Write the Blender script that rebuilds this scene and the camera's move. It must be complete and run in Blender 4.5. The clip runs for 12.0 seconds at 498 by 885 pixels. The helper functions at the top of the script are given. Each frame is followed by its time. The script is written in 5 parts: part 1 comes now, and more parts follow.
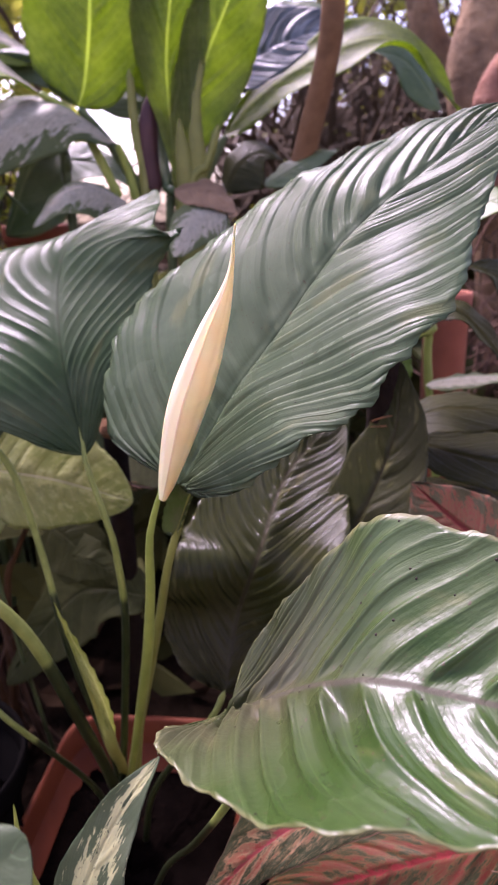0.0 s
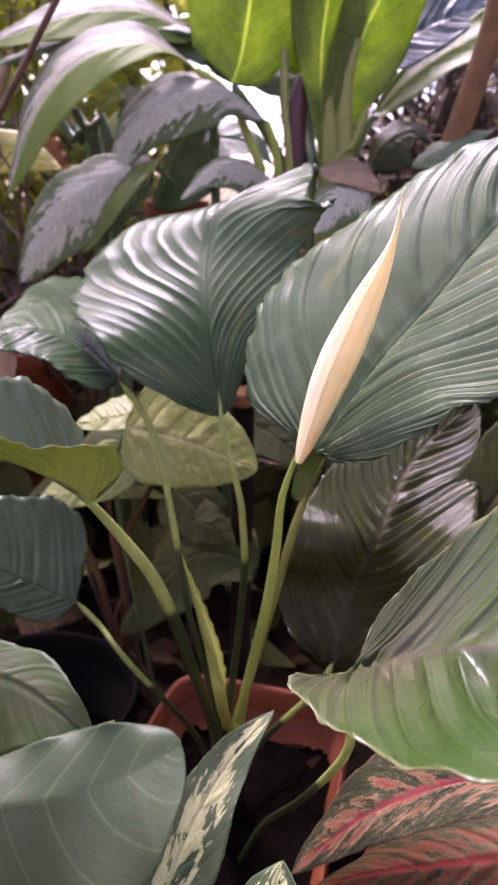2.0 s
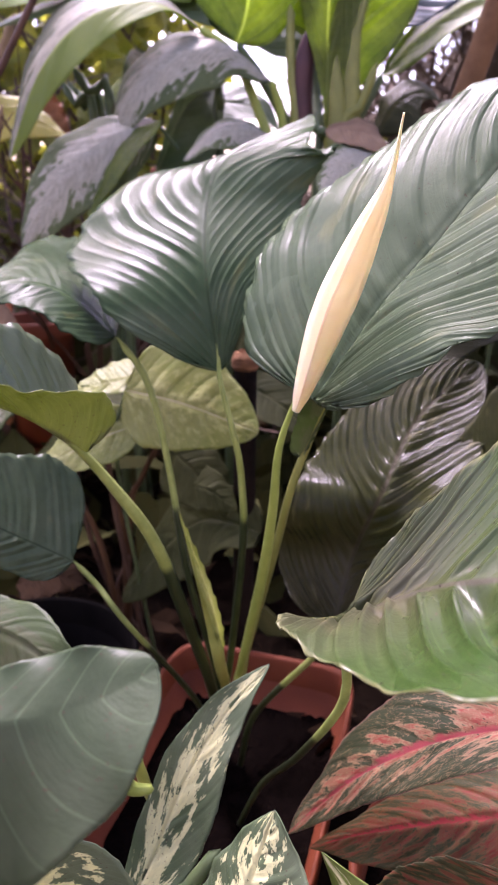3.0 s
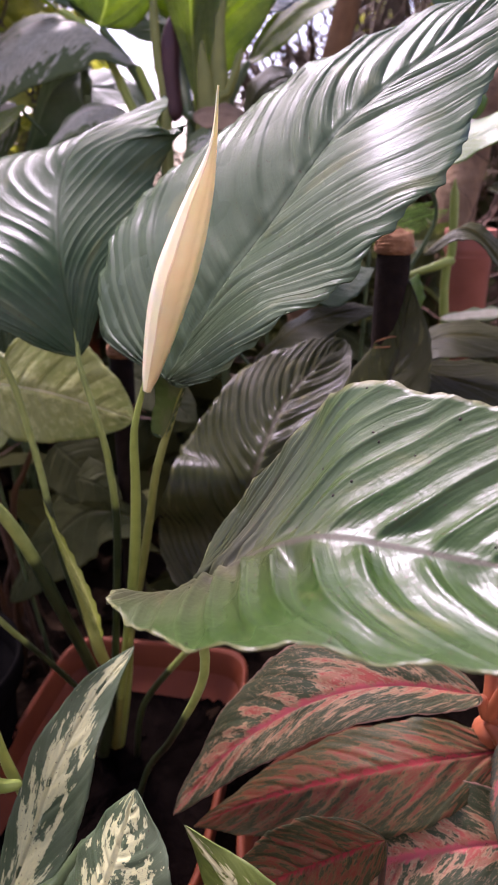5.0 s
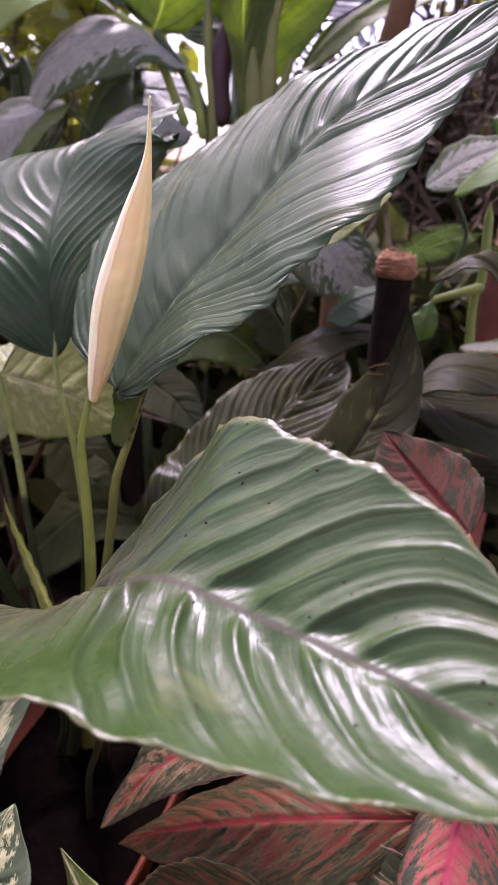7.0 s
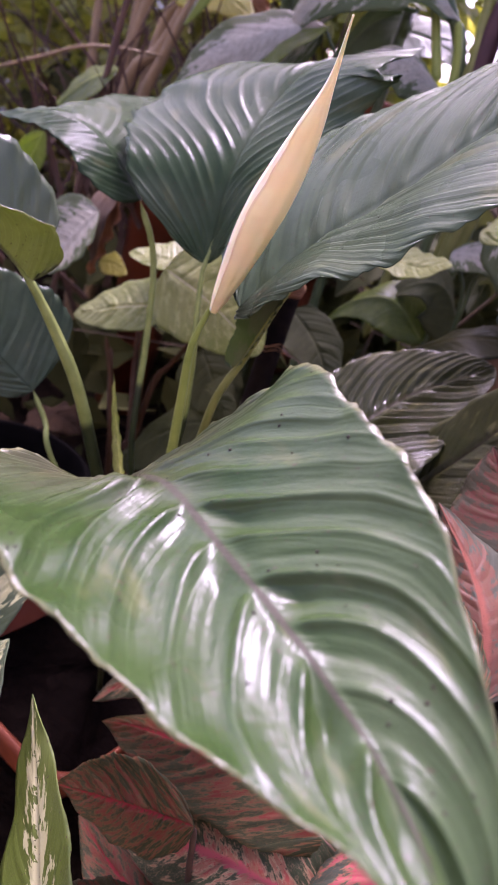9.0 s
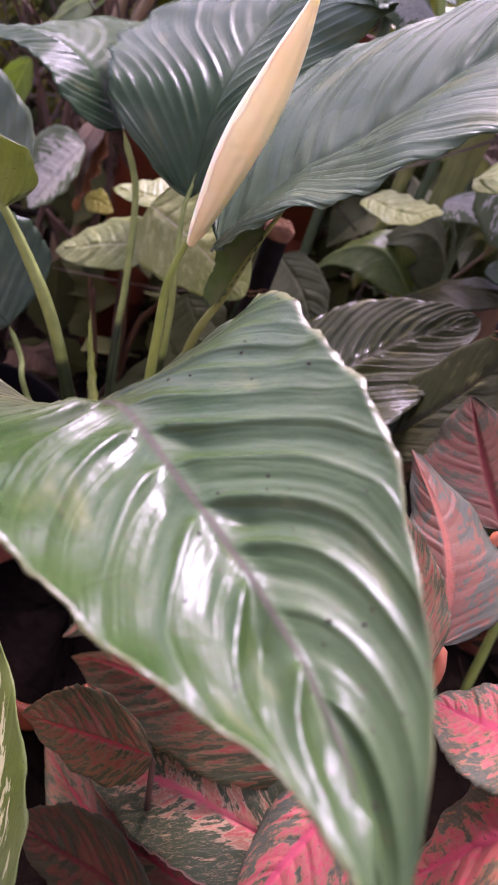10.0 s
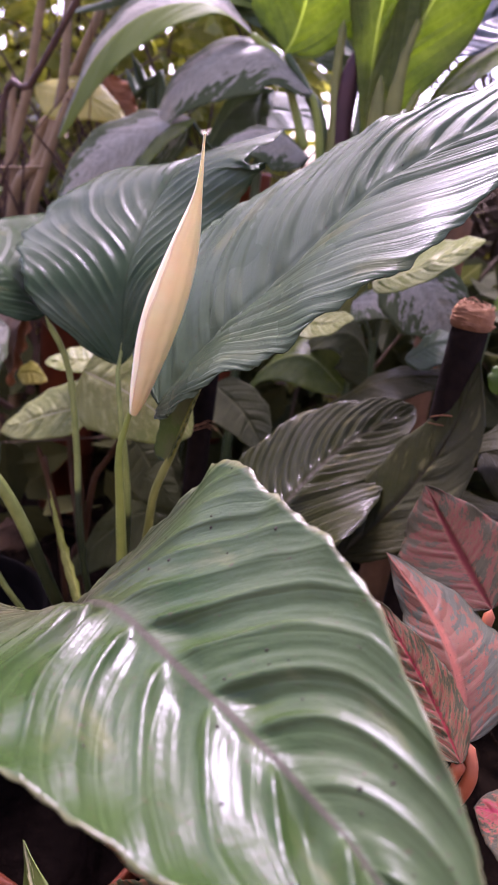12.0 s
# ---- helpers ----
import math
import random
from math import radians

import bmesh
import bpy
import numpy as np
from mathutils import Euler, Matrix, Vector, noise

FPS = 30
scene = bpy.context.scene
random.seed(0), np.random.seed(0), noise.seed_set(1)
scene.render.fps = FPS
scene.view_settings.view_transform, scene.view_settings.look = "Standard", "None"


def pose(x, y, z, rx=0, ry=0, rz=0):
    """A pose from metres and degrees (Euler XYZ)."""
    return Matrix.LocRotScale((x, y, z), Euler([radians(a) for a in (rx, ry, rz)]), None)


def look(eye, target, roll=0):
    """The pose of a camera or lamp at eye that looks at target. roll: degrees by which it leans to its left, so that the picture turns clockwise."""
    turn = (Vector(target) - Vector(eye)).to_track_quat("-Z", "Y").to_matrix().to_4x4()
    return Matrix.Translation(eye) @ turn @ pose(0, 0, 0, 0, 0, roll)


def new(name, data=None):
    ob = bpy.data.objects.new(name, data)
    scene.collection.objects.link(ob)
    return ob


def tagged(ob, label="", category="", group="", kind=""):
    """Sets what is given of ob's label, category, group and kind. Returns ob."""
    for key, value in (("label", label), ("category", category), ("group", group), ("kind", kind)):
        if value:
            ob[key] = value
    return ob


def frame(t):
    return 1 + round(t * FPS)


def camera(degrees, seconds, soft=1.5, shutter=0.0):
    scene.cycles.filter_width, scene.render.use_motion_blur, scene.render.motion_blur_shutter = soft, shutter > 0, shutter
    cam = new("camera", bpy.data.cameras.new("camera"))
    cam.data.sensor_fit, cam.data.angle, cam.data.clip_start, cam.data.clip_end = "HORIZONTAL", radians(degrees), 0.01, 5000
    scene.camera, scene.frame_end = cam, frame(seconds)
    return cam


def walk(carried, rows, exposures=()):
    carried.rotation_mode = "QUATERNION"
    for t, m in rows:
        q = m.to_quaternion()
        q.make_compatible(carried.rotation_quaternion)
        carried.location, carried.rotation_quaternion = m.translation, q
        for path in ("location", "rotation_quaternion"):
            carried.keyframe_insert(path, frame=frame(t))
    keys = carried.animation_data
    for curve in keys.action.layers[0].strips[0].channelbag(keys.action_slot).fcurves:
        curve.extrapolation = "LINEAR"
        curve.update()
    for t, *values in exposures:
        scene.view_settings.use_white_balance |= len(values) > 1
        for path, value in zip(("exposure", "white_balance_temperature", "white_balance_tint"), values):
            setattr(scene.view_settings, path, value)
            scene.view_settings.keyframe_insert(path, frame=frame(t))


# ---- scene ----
cam = camera(39.4, 12.0)
PATH = [
    (0, (0.017, -0.009, 0.578), (-0.044, 1.888, -0.053), -1.3),
    (0.5, (0.019, -0.012, 0.582), (-0.096, 1.882, -0.049), -1.4),
    (1, (0.007, -0.018, 0.582), (-0.21, 1.871, -0.04), -0.1),
    (1.5, (0.0, -0.02, 0.576), (-0.312, 1.849, -0.064), 0.6),
    (2, (-0.001, -0.021, 0.567), (-0.359, 1.834, -0.091), 0.8),
    (2.5, (0.0, -0.019, 0.555), (-0.399, 1.816, -0.132), 1.0),
    (2.7, (0.002, -0.018, 0.549), (-0.396, 1.816, -0.142), 0.9),
    (4.3, (0.028, -0.016, 0.539), (-0.229, 1.829, -0.189), 0.3),
    (4.5, (0.027, -0.017, 0.539), (-0.211, 1.829, -0.193), 0.4),
    (5, (0.042, -0.015, 0.537), (-0.107, 1.848, -0.174), 0.2),
    (5.5, (0.051, -0.012, 0.541), (-0.044, 1.862, -0.151), 0.1),
    (6, (0.068, -0.009, 0.545), (-0.042, 1.873, -0.123), -0.2),
    (6.5, (0.093, 0.001, 0.549), (-0.115, 1.874, -0.122), 0.2),
    (6.7, (0.101, 0.007, 0.545), (-0.19, 1.863, -0.142), 1.0),
    (8.3, (0.135, 0.019, 0.543), (-0.484, 1.754, -0.237), 13.6),
    (8.5, (0.135, 0.024, 0.545), (-0.497, 1.738, -0.27), 16.0),
    (9, (0.144, 0.029, 0.542), (-0.585, 1.663, -0.351), 19.2),
    (9.5, (0.145, 0.031, 0.537), (-0.586, 1.62, -0.432), 20.7),
    (10, (0.154, 0.036, 0.535), (-0.49, 1.651, -0.453), 22.4),
    (10.5, (0.152, 0.035, 0.536), (-0.507, 1.652, -0.439), 21.6),
    (11, (0.146, 0.033, 0.541), (-0.542, 1.669, -0.381), 19.7),
    (11.5, (0.141, 0.028, 0.549), (-0.573, 1.706, -0.273), 15.7),
    (12, (0.149, 0.029, 0.559), (-0.521, 1.776, -0.149), 8.7),
]
EXPOSURE = [(0, 2.28, 6150, 50), (1.0, 2.28, 6250, 49), (2.7, 2.64, 6150, 48), (4.5, 2.36, 6150, 45), (6.0, 2.08, 6150, 45), (8.5, 2.24, 5950, 58), (10, 2.50, 5950, 57), (12, 2.34, 5950, 58)]
walk(cam, [(t, look(eye, target, roll)) for t, eye, target, roll in PATH], EXPOSURE)

cam.data.dof.use_dof = True
cam.data.dof.focus_distance, cam.data.dof.aperture_fstop = 0.29, 21

# ---- light ----
world = bpy.data.worlds.new("sky")
scene.world = world
world.use_nodes = True
wn = world.node_tree.nodes
sky = wn.new("ShaderNodeTexSky")
sky.sky_type = "NISHITA"
sky.sun_disc = False
sky.sun_elevation, sky.sun_rotation = radians(55), radians(-36)
sky.dust_density, sky.air_density = 4.0, 0.9
wn["Background"].inputs["Strength"].default_value = 0.135
world.node_tree.links.new(sky.outputs["Color"], wn["Background"].inputs["Color"])
sun = new("sun", bpy.data.lights.new("sun", "SUN"))
sun.data.energy, sun.data.angle, sun.data.color = 2.0, radians(17), (0.99, 0.985, 1.0)
sun.matrix_world = look((-0.50, 0.70, 1.25), (0, 0, 0))


# ---- materials ----
def material(name, rough=0.5, spec=0.5):
    m = bpy.data.materials.new(name)
    m.use_nodes = True
    p = m.node_tree.nodes["Principled BSDF"]
    p.inputs["Roughness"].default_value = rough
    p.inputs["Specular IOR Level"].default_value = spec
    return m, m.node_tree.nodes, m.node_tree.links, p


def ramp(nodes, links, fac, stops):
    r = nodes.new("ShaderNodeValToRGB")
    el = r.color_ramp.elements
    while len(el) < len(stops):
        el.new(0.5)
    for e, (pos, c) in zip(el, stops):
        e.position = pos
        e.color = (c, c, c, 1) if isinstance(c, (int, float)) else (*c, 1)
    links.new(fac, r.inputs["Fac"])
    return r.outputs["Color"]


def maths(nodes, links, op, a, b=None, c=None):
    n = nodes.new("ShaderNodeMath")
    n.operation = op
    for i, v in enumerate((a, b, c)):
        if v is None:
            continue
        if isinstance(v, (int, float)):
            n.inputs[i].default_value = v
        else:
            links.new(v, n.inputs[i])
    return n.outputs[0]


def blend(nodes, links, fac, a, b, kind="MIX"):
    n = nodes.new("ShaderNodeMix")
    n.data_type, n.blend_type = "RGBA", kind
    for sock, v in ((n.inputs[0], fac), (n.inputs[6], a), (n.inputs[7], b)):
        if isinstance(v, (int, float)):
            sock.default_value = v
        elif isinstance(v, tuple):
            sock.default_value = (*v, 1)
        else:
            links.new(v, sock)
    return n.outputs[2]


def noise_tex(nodes, links, scale, detail=4, vector=None, rough=0.55):
    n = nodes.new("ShaderNodeTexNoise")
    n.inputs["Scale"].default_value, n.inputs["Detail"].default_value = scale, detail
    n.inputs["Roughness"].default_value = rough
    if vector is None:
        vector = nodes.new("ShaderNodeTexCoord").outputs["Object"]
    links.new(vector, n.inputs["Vector"])
    return n.outputs["Fac"]


def bump(nodes, links, p, height, strength=0.3, distance=0.001):
    b = nodes.new("ShaderNodeBump")
    b.inputs["Strength"].default_value, b.inputs["Distance"].default_value = strength, distance
    links.new(height, b.inputs["Height"])
    links.new(b.outputs["Normal"], p.inputs["Normal"])


def rough_material(name, dark, light, rough=0.8, scale=40, relief=0.5, metal=0.0, spec=0.2, dist=0.002):
    m, n, l, p = material(name, rough, spec)
    big = noise_tex(n, l, scale * 0.15, 3)
    fine = noise_tex(n, l, scale, 6)
    f = maths(n, l, "ADD", maths(n, l, "MULTIPLY", big, 0.55), maths(n, l, "MULTIPLY", fine, 0.45))
    l.new(ramp(n, l, f, [(0.3, dark), (0.7, light)]), p.inputs["Base Color"])
    bump(n, l, p, fine, relief, dist)
    p.inputs["Metallic"].default_value = metal
    return m


def leaf_material(name, dark, light, pattern=None, colours=(), rough=0.34, spec=0.22, clear=0.25, rib=None, rib_width=0.035,
                  veins=14.0, slant=0.22, seed=0.0, near=None, edge=None, dust=0.12, cover=(0.5, 0.56), stretch=(5.0, 16.0), coat=0.0, relief=0.22, blemish=0.0, grain_size=None, outline=None, vein_mix=0.22, half=None, hammer=(520, 0.6), bronze=0.0, feather=0.12):
    """A leaf's skin. Its UV runs across the blade and along it. pattern: none, patches along the side veins, or a coloured middle."""
    m, n, l, p = material(name, rough, spec)
    uv = n.new("ShaderNodeSeparateXYZ")
    l.new(n.new("ShaderNodeTexCoord").outputs["UV"], uv.inputs[0])
    across = maths(n, l, "ABSOLUTE", maths(n, l, "MULTIPLY_ADD", uv.outputs[0], 2.0, -1.0))
    side = maths(n, l, "GREATER_THAN", uv.outputs[0], 0.5)
    along = uv.outputs[1]
    info = n.new("ShaderNodeObjectInfo")
    vec = n.new("ShaderNodeCombineXYZ")
    l.new(maths(n, l, "MULTIPLY", across, stretch[0]), vec.inputs[0])
    l.new(maths(n, l, "MULTIPLY", along, stretch[1]), vec.inputs[1])
    l.new(maths(n, l, "ADD", maths(n, l, "MULTIPLY_ADD", side, 5.0, seed), maths(n, l, "MULTIPLY", info.outputs["Random"], 20.0)), vec.inputs[2])
    soft = noise_tex(n, l, 14, 3)
    fine = noise_tex(n, l, 160, 4)
    tone = maths(n, l, "ADD", maths(n, l, "MULTIPLY", soft, 0.7), maths(n, l, "MULTIPLY", fine, 0.3))
    colour = ramp(n, l, tone, [(0.32, dark), (0.68, light)])
    # thin side veins, a little paler
    wave = maths(n, l, "ABSOLUTE", maths(n, l, "SINE", maths(n, l, "MULTIPLY", along, veins * math.pi * 2)))
    line = ramp(n, l, wave, [(0.0, 1.0), (0.14, 0.0)])
    colour = blend(n, l, maths(n, l, "MULTIPLY", line, vein_mix), colour, tuple(min(1, c * 2.2 + 0.01) for c in light))
    if pattern:
        patches = noise_tex(n, l, 1.0, 5, vec.outputs[0], 0.62)
        small = noise_tex(n, l, 3.1, 4, vec.outputs[0], 0.6)
        if pattern == "middle":
            bias = maths(n, l, "MULTIPLY_ADD", across, -0.34, 0.17)
        elif pattern == "edge":
            bias = maths(n, l, "MULTIPLY_ADD", across, -0.2, 0.1)
        else:
            bias = maths(n, l, "MULTIPLY_ADD", across, -0.1, 0.05)
        f = maths(n, l, "ADD", maths(n, l, "ADD", maths(n, l, "MULTIPLY", patches, 0.75), maths(n, l, "MULTIPLY", small, 0.25)), bias)
        mask = ramp(n, l, f, [(cover[0], 0.0), (cover[1], 1.0)])
        inner = colours[0]
        if len(colours) > 1:
            inner = blend(n, l, ramp(n, l, small, [(0.4, 0.0), (0.6, 1.0)]), colours[0], colours[1])
        colour = blend(n, l, mask, colour, inner)
        if outline:
            vein_line = ramp(n, l, small, [(0.478, 0.0), (0.492, 0.75), (0.503, 0.75), (0.517, 0.0)])
            colour = blend(n, l, maths(n, l, "MULTIPLY", vein_line, ramp(n, l, soft, [(0.35, 0.2), (0.6, 1.0)])), colour, outline)
            rim = ramp(n, l, f, [(cover[0] - 0.03, 0.0), (cover[0] - 0.005, 0.7), (cover[1], 0.7), (cover[1] + 0.025, 0.0)])
            colour = blend(n, l, rim, colour, outline)
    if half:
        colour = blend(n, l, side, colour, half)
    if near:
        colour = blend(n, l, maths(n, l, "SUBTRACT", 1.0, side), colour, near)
    if blemish:
        old = noise_tex(n, l, 0.55, 3, vec.outputs[0], 0.5)
        colour = blend(n, l, maths(n, l, "MULTIPLY", ramp(n, l, old, [(0.62, 0.0), (0.70, 1.0)]), blemish), colour, (0.16, 0.15, 0.055))
    if bronze:
        young = maths(n, l, "MULTIPLY", ramp(n, l, maths(n, l, "ADD", along, maths(n, l, "MULTIPLY", across, 0.35)), [(0.12, 1.0), (0.42, 0.0)]), maths(n, l, "MULTIPLY", soft, 1.6))
        colour = blend(n, l, maths(n, l, "MULTIPLY", young, bronze), colour, (0.048, 0.034, 0.021))
    dull = None
    if rib:
        wob = maths(n, l, "ADD", across, maths(n, l, "MULTIPLY_ADD", noise_tex(n, l, 2.0, 4, vec.outputs[0]), feather if rib_width > 0.06 else 0.01, -0.42 * feather if rib_width > 0.06 else -0.005))
        dull = ramp(n, l, wob, [(rib_width * 0.5, 1.0), (rib_width * 1.3, 0.0)])
        colour = blend(n, l, ramp(n, l, wob, [(rib_width * 0.5, 1.0), (rib_width, 0.0)]), colour, rib)
    if edge:
        colour = blend(n, l, ramp(n, l, across, [(0.965, 0.0), (0.995, 1.0)]), colour, edge)
    # dust and dry specks
    speck = noise_tex(n, l, 620, 2)
    colour = blend(n, l, maths(n, l, "MULTIPLY", ramp(n, l, soft, [(0.45, 0.0), (0.75, 1.0)]), dust), colour, (0.33, 0.31, 0.27))
    colour = blend(n, l, ramp(n, l, speck, [(0.68, 0.0), (0.70, 0.85)]), colour, (0.05, 0.035, 0.02))
    l.new(colour, p.inputs["Base Color"])
    shine = maths(n, l, "MULTIPLY_ADD", soft, 0.25, rough - 0.12)
    if dull:
        shine = maths(n, l, "ADD", shine, maths(n, l, "MULTIPLY", dull, 0.22))
        l.new(maths(n, l, "MULTIPLY_ADD", dull, -0.6 * spec, spec), p.inputs["Specular IOR Level"])
    l.new(shine, p.inputs["Roughness"])
    p.inputs["Coat Weight"].default_value, p.inputs["Coat Roughness"].default_value = coat, 0.22
    grain = n.new("ShaderNodeCombineXYZ")
    gx, gy = grain_size or (5.0, veins * 13.0)
    l.new(maths(n, l, "MULTIPLY", across, gx), grain.inputs[0])
    l.new(maths(n, l, "MULTIPLY", along, gy), grain.inputs[1])
    streak = noise_tex(n, l, 1.0, 3, grain.outputs[0], 0.6)
    crinkle = noise_tex(n, l, hammer[0], 3)
    height = maths(n, l, "ADD", maths(n, l, "ADD", maths(n, l, "MULTIPLY", streak, 1.5), maths(n, l, "MULTIPLY", crinkle, hammer[1])), maths(n, l, "MULTIPLY", line, -0.4))
    bump(n, l, p, height, relief, 0.0012)
    if clear:
        t = n.new("ShaderNodeBsdfTranslucent")
        bright = n.new("ShaderNodeHueSaturation")
        bright.inputs["Saturation"].default_value, bright.inputs["Value"].default_value = 1.15, 2.6
        l.new(colour, bright.inputs["Color"])
        l.new(bright.outputs["Color"], t.inputs["Color"])
        mix = n.new("ShaderNodeMixShader")
        mix.inputs[0].default_value = clear
        l.new(p.outputs[0], mix.inputs[1])
        l.new(t.outputs[0], mix.inputs[2])
        l.new(mix.outputs[0], n["Material Output"].inputs["Surface"])
    return m


lily_leaf = leaf_material("lily_leaf", (0.032, 0.051, 0.025), (0.054, 0.076, 0.038), rib=(0.018, 0.032, 0.013), rib_width=0.016, rough=0.27, spec=0.050, clear=0.03, dust=0.05, coat=0.0, vein_mix=0.06, relief=0.20, blemish=0.2)
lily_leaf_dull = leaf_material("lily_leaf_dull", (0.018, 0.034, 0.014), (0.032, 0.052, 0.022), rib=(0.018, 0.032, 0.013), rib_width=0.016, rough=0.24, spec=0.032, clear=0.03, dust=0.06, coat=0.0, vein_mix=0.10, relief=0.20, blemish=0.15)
lily_leaf_young = leaf_material("lily_leaf_young", (0.015, 0.035, 0.006), (0.029, 0.054, 0.012), rib=(0.042, 0.040, 0.024), rib_width=0.024, rough=0.29, spec=0.18, bronze=0.75, clear=0.08,
                                edge=(0.08, 0.085, 0.03), dust=0.04, veins=8, coat=0.0, vein_mix=0.15, relief=0.20, hammer=(330, 0.8), blemish=0.2)
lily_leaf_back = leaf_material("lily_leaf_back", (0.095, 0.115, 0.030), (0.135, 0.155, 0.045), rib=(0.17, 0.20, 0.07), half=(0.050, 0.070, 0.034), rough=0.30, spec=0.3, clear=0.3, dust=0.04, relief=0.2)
# darker lily green for leaves low down, with shade put into the colour
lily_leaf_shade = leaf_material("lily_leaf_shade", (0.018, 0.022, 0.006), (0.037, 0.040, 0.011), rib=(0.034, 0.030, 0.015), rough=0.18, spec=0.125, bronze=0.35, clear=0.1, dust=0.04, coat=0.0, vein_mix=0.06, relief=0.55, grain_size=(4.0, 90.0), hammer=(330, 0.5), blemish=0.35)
bright_leaf = leaf_material("bright_leaf", (0.058, 0.084, 0.013), (0.150, 0.185, 0.036), rib=(0.24, 0.28, 0.09), rough=0.4, clear=0.6, dust=0.03, veins=10)
green_leaf = leaf_material("green_leaf", (0.045, 0.075, 0.028), (0.075, 0.11, 0.042), rib=(0.12, 0.15, 0.07), rough=0.4, clear=0.25, dust=0.1)
dark_leaf = leaf_material("dark_leaf", (0.012, 0.013, 0.003), (0.028, 0.029, 0.008), rib=(0.034, 0.029, 0.008), rough=0.36, spec=0.06, clear=0.06, dust=0.0, veins=3, slant=0.6, coat=0.0, relief=0.35, grain_size=(34.0, 3.0))
band_leaf = leaf_material("band_leaf", (0.020, 0.030, 0.028), (0.040, 0.055, 0.050), "patch", ((0.11, 0.13, 0.135),), rough=0.3, clear=0.1, dust=0.08, cover=(0.5, 0.58), stretch=(1.0, 26.0), coat=0.1)
silver_leaf = leaf_material("silver_leaf", (0.045, 0.062, 0.022), (0.075, 0.096, 0.034), "middle", ((0.200, 0.196, 0.135), (0.275, 0.262, 0.190)), rough=0.55, spec=0.10, coat=0.0, clear=0.2,
                            dust=0.05, cover=(0.45, 0.485), stretch=(3.0, 15.0), slant=0.35)
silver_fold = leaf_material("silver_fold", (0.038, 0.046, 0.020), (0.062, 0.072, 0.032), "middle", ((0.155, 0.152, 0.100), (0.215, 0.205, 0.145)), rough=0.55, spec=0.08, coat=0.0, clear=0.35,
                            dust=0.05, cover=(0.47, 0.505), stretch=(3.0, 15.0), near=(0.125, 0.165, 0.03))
cream_leaf = leaf_material("cream_leaf", (0.040, 0.064, 0.027), (0.064, 0.090, 0.041), "edge", ((0.42, 0.42, 0.205), (0.35, 0.36, 0.185)), rough=0.42, clear=0.18,
                           dust=0.12, cover=(0.515, 0.53), stretch=(3.2, 9.0), slant=0.3, seed=3.0)
lime_leaf = leaf_material("lime_leaf", (0.062, 0.090, 0.011), (0.100, 0.130, 0.020), "middle", ((0.38, 0.37, 0.18),), rough=0.42, clear=0.2, dust=0.1, cover=(0.585, 0.60), stretch=(3.0, 12.0), seed=5.0)
pale_leaf = leaf_material("pale_leaf", (0.120, 0.150, 0.030), (0.190, 0.210, 0.052), "patch", ((0.27, 0.28, 0.095),), rough=0.45, clear=0.3, dust=0.12,
                          rib=(0.40, 0.38, 0.22), rib_width=0.02, cover=(0.5, 0.62), veins=5)
# leaf green for low, hidden foliage, dimmed to carry the shade there
dim_leaf = leaf_material("dim_leaf", (0.020, 0.026, 0.008), (0.046, 0.050, 0.015), rough=0.6, spec=0.05, clear=0.2, dust=0.03, rib=(0.10, 0.10, 0.045), rib_width=0.02, veins=5, coat=0.0)
red_leaf = leaf_material("red_leaf", (0.034, 0.046, 0.018), (0.060, 0.072, 0.030), "edge", ((0.34, 0.080, 0.052), (0.29, 0.145, 0.074)), rough=0.5, spec=0.15, coat=0.0, clear=0.12,
                         rib=(0.48, 0.11, 0.10), rib_width=0.10, feather=0.30, edge=(0.28, 0.15, 0.10), dust=0.03, cover=(0.555, 0.57), stretch=(2.6, 19.0), slant=0.3, outline=(0.42, 0.27, 0.14), seed=7.0)
rust_leaf = leaf_material("rust_leaf", (0.026, 0.032, 0.010), (0.050, 0.054, 0.018), "patch", ((0.175, 0.034, 0.019), (0.14, 0.052, 0.023)), rough=0.5, spec=0.15, coat=0.0, clear=0.12,
                          rib=(0.30, 0.042, 0.040), rib_width=0.085, feather=0.30, dust=0.03, cover=(0.495, 0.52), stretch=(3.2, 24.0), slant=0.3, outline=(0.15, 0.085, 0.03), seed=11.0)
# dark copy of the rust marbling; shade from leaves above is in its colours
rust_leaf_shade = leaf_material("rust_leaf_shade", (0.018, 0.018, 0.009), (0.032, 0.030, 0.014), "patch", ((0.070, 0.020, 0.013), (0.058, 0.030, 0.014)), rough=0.6, spec=0.06, coat=0.0, clear=0.08,
                          rib=(0.06, 0.014, 0.012), rib_width=0.09, dust=0.0, cover=(0.49, 0.51), stretch=(3.0, 16.0), seed=13.0)
pink_leaf = leaf_material("pink_leaf", (0.045, 0.055, 0.030), (0.07, 0.075, 0.04), "edge", ((0.40, 0.065, 0.07), (0.34, 0.10, 0.07)), rough=0.5, spec=0.15, coat=0.0, clear=0.15,
                          rib=(0.46, 0.08, 0.10), rib_width=0.12, dust=0.03, cover=(0.48, 0.50), stretch=(4.0, 16.0), slant=0.3, outline=(0.22, 0.12, 0.05), seed=15.0)
salmon_leaf = leaf_material("salmon_leaf", (0.045, 0.050, 0.028), (0.07, 0.07, 0.04), "edge", ((0.125, 0.046, 0.024), (0.12, 0.056, 0.027)), rough=0.5, spec=0.15, coat=0.0, clear=0.15,
                            rib=(0.22, 0.075, 0.045), rib_width=0.10, dust=0.03, cover=(0.48, 0.50), stretch=(4.0, 14.0), slant=0.3, seed=21.0)
